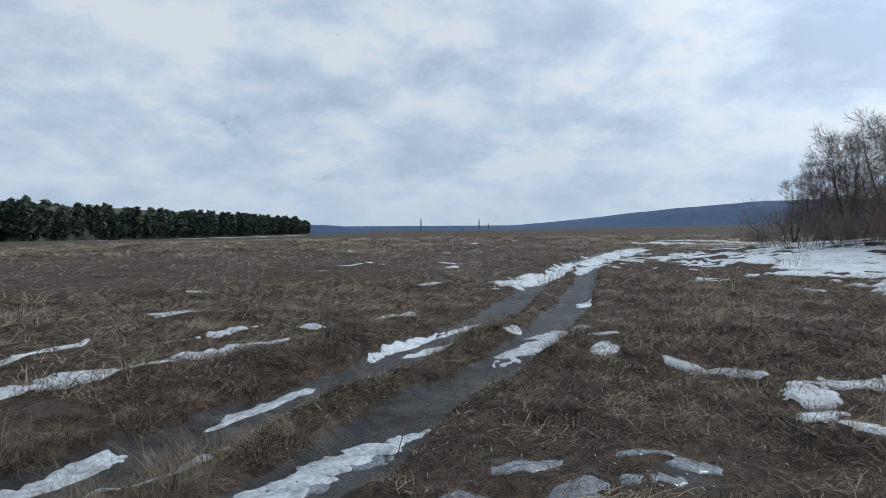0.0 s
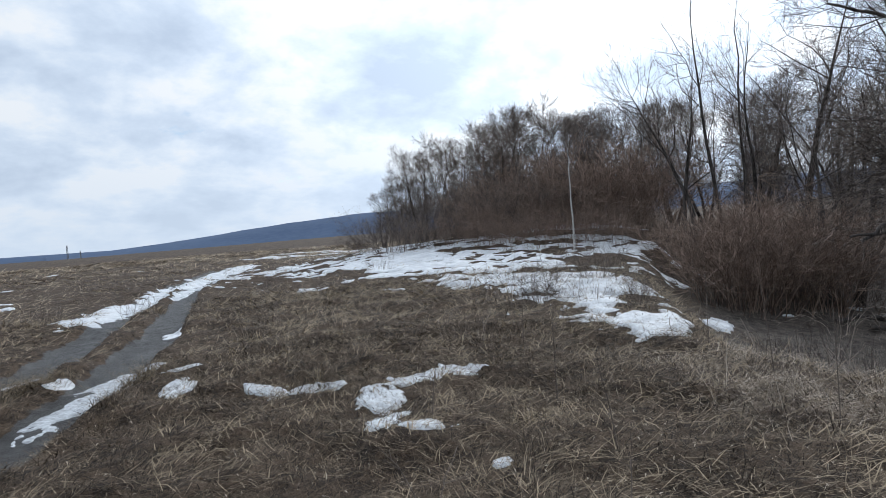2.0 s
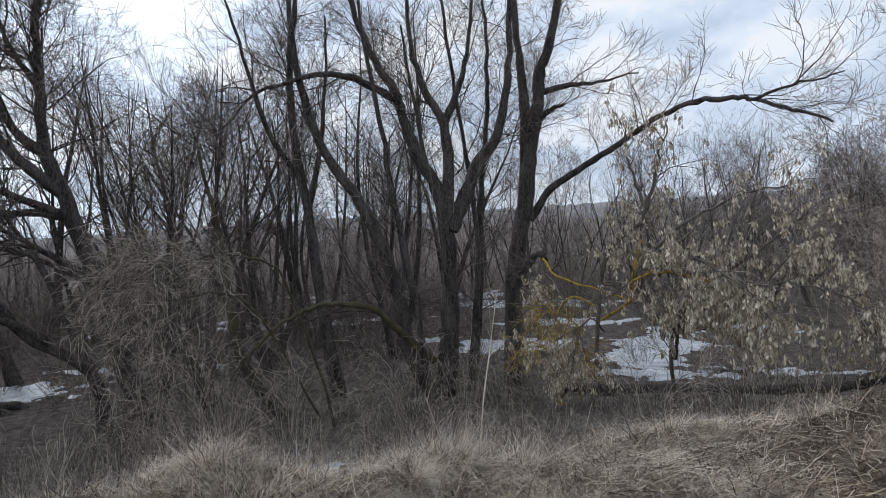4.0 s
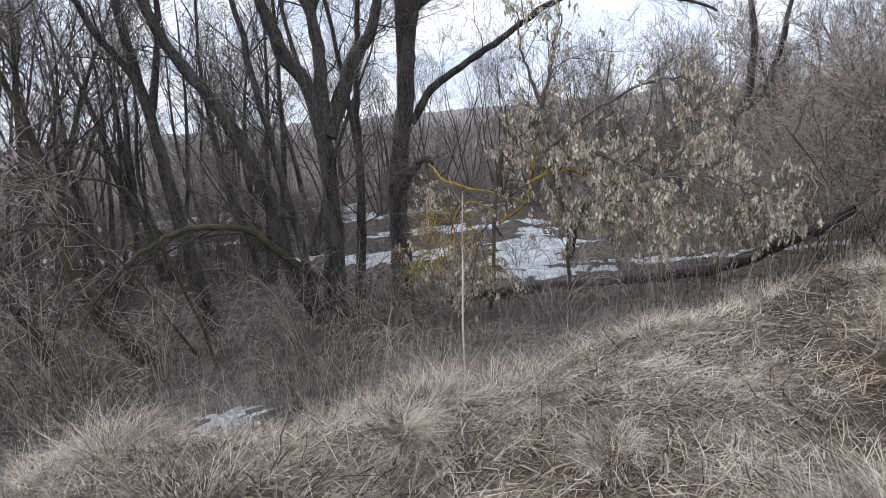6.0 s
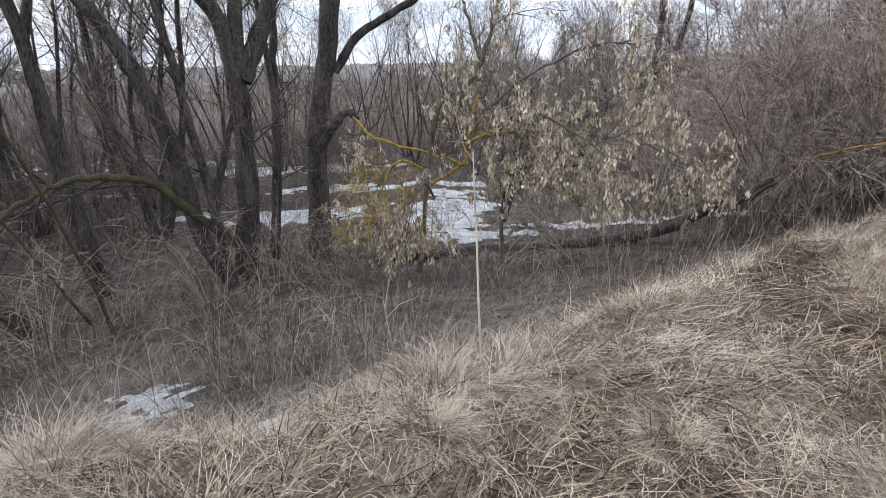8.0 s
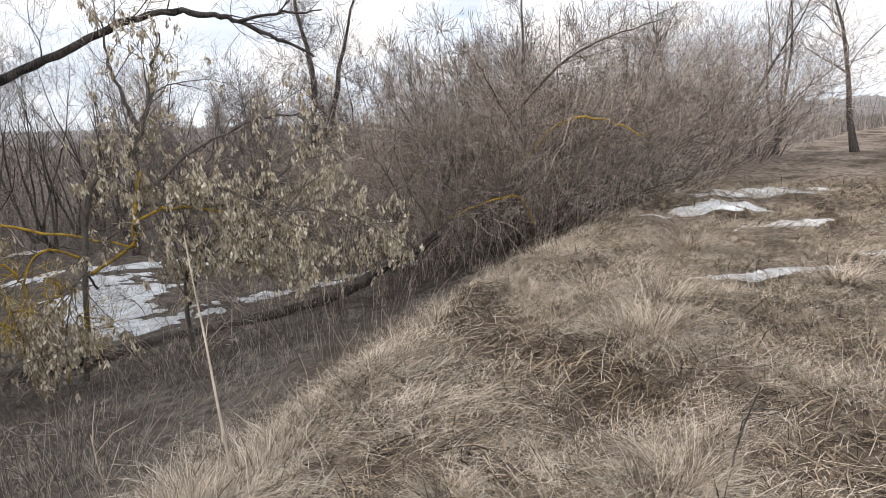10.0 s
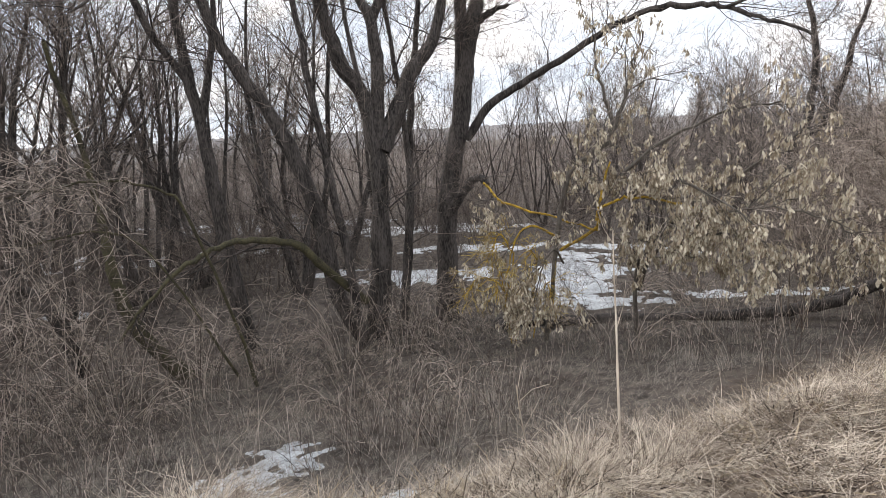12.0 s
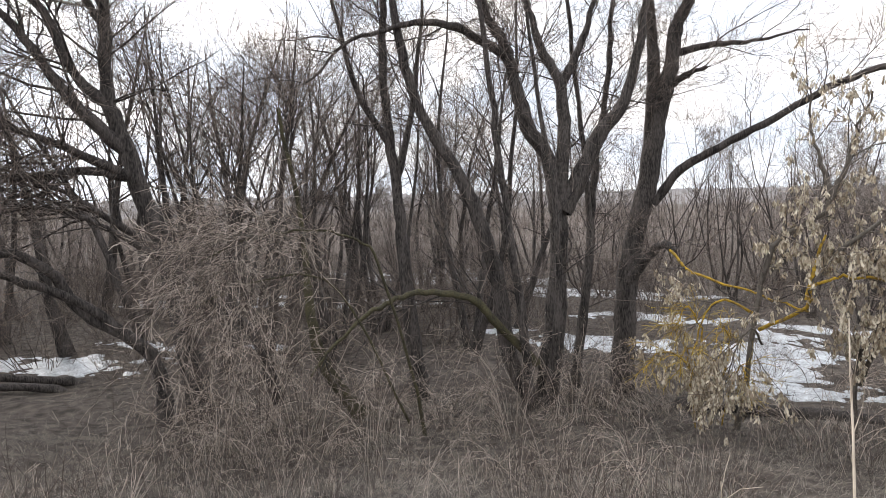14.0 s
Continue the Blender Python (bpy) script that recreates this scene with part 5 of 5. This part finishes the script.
# long bleached grass that lies over the crest
x, y = g.uniform(-2.5, 7.5, 760000), g.uniform(-11, 5.5, 760000)
w = woods(x, y)
dens = straw_of(x, y)
keep = (g.random(len(x)) < 0.95 * dens * np.clip(3.0 / (np.hypot(x - 4, y - 0.8) + 0.4), 0.25, 1)) & (np.hypot(x - 3.5, y - 1) > 0.8)
x, y = x[keep], y[keep]
k = len(x)
near = np.hypot(x - 4, y - 1.3)
grass_stuff("bleached_grass", "long bleached straw grass matted over the bank", M_STRAW, x, y, 0.035 + 0.3 * g.random(k) ** 2.6, g.uniform(0.0013, 0.0034, k) * (0.75 + 0.16 * near), g.uniform(-0.2, 0.45, k), g.uniform(-0.4, 0.8, k), 103, 0.55, thatch=0.1, comb_size=0.9)
k2 = k // 40
grass_stuff("standing_straw", "loose standing straw blades on the bank", M_STRAW, x[:k2], y[:k2], g.uniform(0.2, 0.5, k2), g.uniform(0.002, 0.004, k2), g.uniform(0.5, 1.4, k2), g.uniform(0.5, 2.0, k2), 113, 0.5, segs=3)


def leaf_bits(n, seed):
    """Curled dead leaves scattered over the grass."""
    rng = np.random.default_rng(seed)
    x, y = scatter(rng, n, 9, 0.75, (2.4, 1.8))
    ok = (woods(x, y) < 0.5) & (mud_of(x, y) < 0.6)
    x, y = x[ok], y[ok]
    z = lie(x, y) + rng.uniform(0.01, 0.08, len(x))
    c = np.stack([x, y, z], -1)
    a = rng.uniform(0, 2 * math.pi, len(x))
    ln, wd = rng.uniform(0.006, 0.018, len(x)), rng.uniform(0.002, 0.0055, len(x))
    u = np.stack([np.cos(a) * ln, np.sin(a) * ln, rng.normal(size=len(x)) * 0.008], -1)
    s = np.stack([-np.sin(a) * wd, np.cos(a) * wd, rng.uniform(0, 0.01, len(x))], -1)
    V = np.stack([c - u, c + s, c + u, c - s * np.array([1, 1, -1.0])], 1).reshape(-1, 3)
    q = np.arange(len(V)).reshape(-1, 4)
    return tagged(put("leaf_litter", raw_mesh("leaf_litter", V, [q]), M_LEAF, kind="stuff"), "scattered curled dry leaves on the grass", "leaves")


leaf_bits(9000, 120)


def tussock(name, label, n, tall, seed, mat, width=0.2, steep=(0.4, 1.5)):
    """A clump of long dry blades that fall outwards."""
    rng = np.random.default_rng(seed)
    a = rng.uniform(0, 2 * math.pi, n)
    r = width * rng.random(n) ** 0.6
    f = np.linspace(0, 1, 5)
    ln = tall * rng.uniform(0.5, 1.15, n)
    e = rng.uniform(*steep, n)[:, None] - rng.uniform(0.4, 2.6, n)[:, None] * f[None, :-1]
    h = np.concatenate([np.zeros((n, 1)), np.cumsum(np.cos(e), 1)], 1) * ln[:, None] / 4 + r[:, None]
    z = np.concatenate([np.zeros((n, 1)), np.cumsum(np.sin(e), 1)], 1) * ln[:, None] / 4 - 0.03
    tw = a[:, None] + rng.normal(size=n)[:, None] * (0.5 + 1.0 * f[None])
    wd = rng.uniform(0.0012, 0.003, n)[:, None] * (1 - 0.8 * f[None])
    c = np.stack([h * np.cos(tw), h * np.sin(tw), z], -1)
    s = np.stack([-np.sin(tw) * wd, np.cos(tw) * wd, 0 * wd], -1)
    V = np.stack([c - s, c + s], 2).reshape(-1, 3)
    idx = np.arange(n * 10).reshape(n, 5, 2)
    q = np.stack([idx[:, :-1, 0], idx[:, :-1, 1], idx[:, 1:, 1], idx[:, 1:, 0]], -1).reshape(-1, 4)
    root = tagged(new(name), label, "grass")
    put("tuft", raw_mesh("tuft", V, [q]), mat, root, kind="stuff")
    return root


tuft = tussock("grass_tussock", "tall bleached grass tussock on the rim of the bank", 420, 0.42, 81, M_STRAW)
rim = [(3.3, -2.8, 1.15), (6.35, 0.95, 0.8), (6.4, 0.75, 0.6), (2.18, -6.0, 1.2), (5.3, -0.1, 0.5), (3.55, -0.95, 0.75), (4.5, -0.65, 0.4), (5.6, -0.45, 0.75), (3.5, -2.6, 0.9), (6.2, 1.3, 0.7), (6.1, 1.75, 0.6), (6.05, 2.3, 0.6), (5.5, -0.95, 0.95), (5.55, -0.5, 0.8), (6.0, 2.9, 0.5), (3.0, -3.7, 1.3), (3.7, -0.85, 0.8), (5.7, 0.75, 1.0), (6.25, 0.75, 0.7), (6.6, 1.2, 0.7), (5.75, -0.75, 0.85), (6.1, -0.2, 0.6), (5.5, -1.3, 0.7), (6.5, 0.3, 0.65), (6.9, 1.9, 0.55), (5.2, -2.1, 0.7), (4.9, -3.3, 0.8), (7.0, 2.7, 0.5), (4.4, -4.4, 0.9), (3.6, -3.7, 1.0), (3.9, -5.9, 0.9), (2.4, -3.9, 0.7), (3.0, -7.6, 0.9), (2.6, -8.6, 0.9), (6.4, -0.9, 0.6), (6.9, 0.2, 0.6), (7.2, 1.4, 0.6), (5.9, -2.0, 0.7), (5.4, -3.6, 0.8), (6.6, -2.4, 0.7)]
for i, (px, py, size) in enumerate(rim):
    if i == 0:
        stand(tagged(tuft, group="tussocks on the rim"), px, py, 0, size)
    else:
        stand_copy(tuft, px, py, i * 2.4, size)
fountain = tussock("grass_tussock", "big fountain-like tussock of long straw hanging over the ground", 1100, 0.62, 84, M_STRAW, 0.14, (0.1, 1.15))
for i, (px, py, size) in enumerate([(3.25, -2.75, 1.0), (2.2, -6.0, 1.2), (3.55, -1.0, 0.75), (5.35, -0.15, 0.55), (6.38, 0.92, 0.7), (5.0, -2.3, 0.5), (4.55, -0.72, 0.45), (5.55, -0.5, 0.45), (4.2, -3.9, 0.8), (1.3, -4.2, 1.0)]):
    if i == 0:
        stand(tagged(fountain, group="tussocks on the rim"), px, py, 0, size)
    else:
        stand_copy(fountain, px, py, i * 1.9, size)
brown = tussock("grass_tussock", "brown dead grass tussock beside the track", 170, 0.4, 82, M_GRASS)
spots = np.random.default_rng(83)
n = 0
while n < 170:
    px, py = spots.uniform(-9, 9), spots.uniform(2.5, 20)
    if n % 2:
        py = spots.uniform(2.6, 9.5)
        px = -4.35 + 0.62 * py - spots.uniform(0.35, 1.1) + (spots.uniform(0.9, 1.7) if n % 4 == 1 else 0)
    if mud_of(np.array([px]), np.array([py]))[0] > 0.02 or woods(np.array([px]), np.array([py]))[0] > -0.5:
        continue
    size = spots.uniform(0.4, 0.95)
    if n == 0:
        stand(tagged(brown, group="tussocks in the field"), px, py, 0, size)
    else:
        stand_copy(brown, px, py, spots.uniform(0, 6.28), size)
    n += 1


# ---- weeds and sticks ----
def stick(label, pts, thick, thin, mat, side=3, seed=0):
    rng = np.random.default_rng(seed)
    root = tagged(new("dead_weed"), label, "weed", "dead weeds")
    p = curve_points(pts, 4)
    o = p[0].copy()
    root.location = o
    r = np.linspace(thick, thin, len(p))
    put("stalk", tube_mesh("stalk", [(p - o, r)], 6), mat, root)
    lv = [[]]
    if side:
        ramify(rng, p - o, r, (side,), (0.3,), 0.1, lv, 0, 0.4)
        for shoot, width in zip(*lv[0][0]):
            put("side_shoot", tube_mesh("side_shoot", [(shoot, width)], 3), mat, root)
    return root


def rooted(x, y, *offs):
    z = z_at(x, y)
    return [(x + a, y + b, z + c) for a, b, c in offs]


stick("pale bleached dry stalk standing on the rim", rooted(5.45, -0.68, (0, 0, -0.05), (0.1, -0.11, 0.35), (0.2, -0.24, 0.65), (0.29, -0.35, 0.9), (0.35, -0.43, 1.08)), 0.007, 0.0025, M_STRAW, 4, 2)
stick("pale dry forked stalk on the rim", rooted(6.1, -0.75, (0, 0, -0.05), (-0.03, 0.05, 0.2), (-0.06, 0.12, 0.42), (-0.12, 0.2, 0.62)), 0.005, 0.002, M_STRAW, 6, 3)
stick("dark dry stem leaning at the rim", rooted(3.2, 0.5, (0, 0, -0.05), (-0.02, 0.04, 0.45), (-0.06, 0.1, 0.98)), 0.006, 0.003, M_BARK, 0)
stick("dark dry stem with side shoots", rooted(3.15, 0.25, (0, 0, -0.05), (-0.02, 0.03, 0.4), (-0.07, 0.08, 0.8)), 0.005, 0.0025, M_BARK, 2, 5)
stick("thin dark weed stem", rooted(3.33, -1.05, (0, 0, -0.05), (-0.05, 0.0, 0.25), (-0.12, 0.0, 0.48)), 0.006, 0.003, M_BARK, 3, 6)
for i, (px, py, tall, lean) in enumerate([(1.95, 2.55, 0.5, 0.2), (0.95, 2.6, 0.38, 0.05), (-0.32, 3.55, 0.42, 0.12), (2.35, 3.05, 0.45, -0.15), (3.9, 3.1, 0.6, -0.1), (2.95, 2.3, 0.4, 0.1), (3.3, 4.4, 0.4, 0.1), (4.6, 4.3, 0.8, 0.05), (6.2, 6.4, 0.9, 0.1), (5.3, 2.3, 0.8, 0.1), (6.1, 3.1, 0.9, -0.1), (7.3, 4.4, 0.9, 0.1), (8.1, 0.9, 1.1, 0.1), (7.9, 2.4, 1.0, -0.1)]):
    stick("thin dry weed stem in the grass", rooted(px, py, (0, 0, -0.04), (lean * 0.4, 0.02, tall * 0.5), (lean, 0.05, tall)), 0.005, 0.002, M_TWIG, 3, 10 + i)
reed = shrub("dry_reeds", "tall thin pale reed stems on the bank", 16, 2.7, 71, M_STRAW, lean=0.12, counts=(2,), scale=(0.3,), width=0.25, thick=0.006)
stand(reed, 7.1, -7.0, 0, 0.95)
stand_copy(reed, 6.2, -7.7, 1.4, 0.7)
stand_copy(reed, 7.9, -6.3, 2.4, 0.45)
weed = shrub("dry_weeds", "loose stand of thin dry weed stems", 26, 1.0, 68, M_TWIG_PALE, lean=0.35, counts=(3,), scale=(0.35,), width=0.5, thick=0.004)
spots = np.random.default_rng(69)
n = 0
while n < 96:
    if n < 61:
        px, py = spots.uniform(4.5, 11.5), spots.uniform(-9, 5)
        good = 0.5 < woods(np.array([px]), np.array([py]))[0] < 4.5
    else:
        az, dist = radians(spots.uniform(-40, 50)), spots.uniform(9, 34)
        px, py = dist * math.sin(az), dist * math.cos(az)
        good = woods(np.array([px]), np.array([py]))[0] < 0 and mud_of(np.array([px]), np.array([py]))[0] < 0.05 and not (n % 2 and px < 3)
    if not good:
        continue
    if n == 0:
        stand(tagged(weed, group="dry weeds"), px, py, 0, 1)
    else:
        stand_copy(weed, px, py, spots.uniform(0, 6.28), spots.uniform(0.55, 1.2) * (0.75 if n >= 61 else 0.85))
    n += 1

# grey litter grass and low brush below the bank
x = np.concatenate([g.uniform(4, 20, 50000), g.uniform(6.5, 14, 90000)])
y = np.concatenate([g.uniform(-16, 9, 50000), g.uniform(-7, 6, 90000)])
w = woods(x, y)
keep = (w > 0.3) & (w < 8) & (rough(x, y, 0.8, 76) + 1.2 * g.random(len(x)) > 0.25)
x, y = x[keep], y[keep]
k = len(x)
grass_stuff("litter_grass", "flattened grey-brown grass and litter below the bank", M_LITTER, x, y, g.uniform(0.06, 0.26, k), g.uniform(0.0025, 0.006, k), g.uniform(-0.1, 0.9, k), g.uniform(-0.2, 1.2, k), 104, 0.4, thatch=0.06)
az = g.uniform(radians(60), radians(178), 15000)
dist = 20 + 36 * g.random(15000) ** 0.8
x, y = 3.5 + dist * np.sin(az), 1 + dist * np.cos(az)
w = woods(x, y)
keep = (w > 3.5) & ~((x > 7.5) & (x < 19) & (y < -6.5) & (y > -15)) & (rough(x, y, 3, 74) > -0.45)
x, y, dist = x[keep], y[keep], dist[keep]
k = len(x)
grass_stuff("underbrush", "grey-brown underbrush of bare shoots, lightened with painted haze", M_TWIG_HAZED, x, y, g.uniform(0.5, 1.7, k) * (0.6 + dist / 45), g.uniform(0.007, 0.015, k) * (0.5 + dist / 30), g.uniform(0.5, 1.56, k), g.uniform(-0.5, 0.9, k), 105, 0.0)
az = g.uniform(radians(40), radians(215), 17000)
dist = g.uniform(42, 130, 17000)
x, y = 3.5 + dist * np.sin(az), 1 + dist * np.cos(az)
keep = woods(x, y) > 4
x, y, dist = x[keep], y[keep], dist[keep]
k = len(x)
ob = grass_stuff("far_woodland", "far edge of bare woodland across the valley, lightened with painted haze", M_TWIG_HAZED, x, y, g.uniform(1.0, 3.2, k) * (0.4 + dist / 60), g.uniform(0.03, 0.09, k) * dist / 60, g.uniform(0.8, 1.56, k), g.uniform(-0.4, 0.6, k), 106, 0.0)
tagged(ob, category="woodland")


# ---- far away ----
def pine(seed):
    rng = np.random.default_rng(seed)
    root = tagged(new("pine_tree"), "dark green pine at the edge of the far forest", "tree", "pine forest")
    p, r = sprout(rng, (0, 0, -0.5), (0, 0, 1), 17, 0.24, 7, 0.02, 0)
    put("trunk", tube_mesh("trunk", [(p, r)], 6), M_BARK_PALE, root)
    n = 420
    hgt = rng.uniform(0.12, 1, n)
    wide = 3.2 * np.clip(np.sin(np.clip((hgt - 0.1) * 1.05, 0, 1) * math.pi) ** 0.7, 0.1, 1) * rng.random(n) ** 0.5
    a = rng.uniform(0, 2 * math.pi, n)
    c = np.stack([wide * np.cos(a), wide * np.sin(a), hgt * 17.5 - 0.25 * wide], -1)
    d1 = rng.normal(size=(n, 3)) * 0.6
    d2 = rng.normal(size=(n, 3)) * np.array([0.6, 0.6, 0.35])
    V = np.stack([c - d1, c - d2, c + d1, c + d2], 1).reshape(-1, 3)
    put("crown", raw_mesh("crown", V, [np.arange(n * 4).reshape(n, 4)]), M_PINE_HAZED, root, kind="stuff")
    return root


pines = [pine(91), pine(92), pine(93)]
spots = np.random.default_rng(94)
for i in range(296):
    f = spots.random() ** 1.3
    px, py = -185 + 52 * f + spots.normal() * 3 - spots.random() * 18 * (1 - 0.5 * f), 145 + 445 * f + spots.normal() * 4
    size = spots.uniform(0.62, 1.08) * (1.0 - 0.05 * f)
    if i < 3:
        stand(pines[i], px, py, 0, size)
    else:
        stand_copy(pines[i % 3], px, py, spots.uniform(0, 6.28), size)


def forest_mass():
    """The dense wood behind its front row of pines: a solid with an uneven crown line."""
    n = 700
    f = np.linspace(0, 1, n) ** 1.15
    x, y = -192 + 52 * f, 140 + 450 * f
    h = (14.0 - 1.5 * f) * (1 + 0.09 * rough(f * 300, f * 0, 3.0, 7) + 0.05 * rough(f * 300, f * 0, 0.7, 8))
    rows = [np.stack([x - back, y, h * up - (3 if up == 0 else 0)], -1) for back, up in ((0, 0.0), (1.5, 0.55), (4, 0.95), (9, 1.0), (60, 0.9), (70, 0.0))]
    idx = np.arange(n * 6).reshape(n, 6)
    q = np.stack([idx[:-1, :-1], idx[1:, :-1], idx[1:, 1:], idx[:-1, 1:]], -1).reshape(-1, 4)
    ob = put("backdrop_forest", raw_mesh("backdrop_forest", np.stack(rows, 1).reshape(-1, 3), [q]), M_PINE_HAZED, kind="structure")
    return tagged(ob, "dense dark green pine forest beyond the field", "forest")


forest_mass()


def ridge(name, label, az0, az1, dist, tall, mat, seed, lift=0.0, deep=300, n=120, jag=0.05, jag_size=1.2):
    """A long wooded rise far off: a solid with an uneven crest."""
    az = np.radians(np.linspace(az0, az1, n))
    f = np.linspace(0, 1, n)
    h = np.array([tall(t) for t in f]) + jag * np.array([tall(t) for t in f]) * rough(f * 40, f * 0, jag_size, seed) + lift
    rows = []
    for k, (dd, hh) in enumerate(((-deep, 0.0), (-deep * 0.4, 0.55), (0, 1.0), (deep, 0.8), (deep * 2, 0.0))):
        zz = h * hh - (8 if hh == 0 else 0)
        rows.append(np.stack([-(dist + dd) * np.sin(az), (dist + dd) * np.cos(az), zz], -1))
    V = np.stack(rows, 1)
    idx = np.arange(n * 5).reshape(n, 5)
    q = np.stack([idx[:-1, :-1], idx[1:, :-1], idx[1:, 1:], idx[:-1, 1:]], -1).reshape(-1, 4)
    return tagged(put(name, raw_mesh(name, V.reshape(-1, 3), [q]), mat, kind="structure"), label, "hill")


# skyline ridges: haze comes from their painted colour, not from the air
ridge("backdrop_hill", "wooded ridge on the horizon, tinted with painted haze blue", -2, -75, 2200, lambda f: 6 + 84 * float(smooth(f, 0.03, 0.42)) + 8 * math.sin(f * 9), M_HILL_HAZED, 1)
ridge("backdrop_wood", "low dark wood on the horizon, tinted with painted haze blue", 16, 7, 1000, lambda f: 9 * math.sin(math.pi * min(1, f * 1.15 + 0.05)) ** 0.4, M_HILL_HAZED, 2, 0, 60)
ridge("backdrop_plain", "faint rise at the skyline in painted haze blue", 75, -10, 2600, lambda f: 14, M_HILL_HAZED, 3, 0, 200)
ridge("backdrop_slope", "rise across the river valley, paled with painted haze", -70, -215, 700, lambda f: 13 + 4 * math.sin(f * 7), M_RISE_HAZED, 4, 0, 120, 1500, 0.16, 0.09)


def mast(az, dist, tall):
    root = tagged(new("radio_mast"), "thin grey lattice mast on the skyline", "mast", "masts on the skyline")
    a = radians(az)
    root.location = (-dist * math.sin(a), dist * math.cos(a), 0)
    legs = [(np.array([(1.2 * math.cos(k), 1.2 * math.sin(k), -4), (0.5 * math.cos(k), 0.5 * math.sin(k), tall)]), np.array([0.35, 0.25])) for k in (0, 2.1, 4.2)]
    for leg in legs:
        put("leg", tube_mesh("leg", [leg], 4), M_MAST, root)
    put("brace", tube_mesh("brace", [(np.array([(-1, 0, z), (1, 0.3, z + 1.5)]), np.array([0.2, 0.2])) for z in np.linspace(1, tall - 3, 9)], 4), M_MAST, root)
    return root


mast(2.15, 900, 17)
mast(-3.5, 900, 16)
mast(-4.4, 1100, 10)
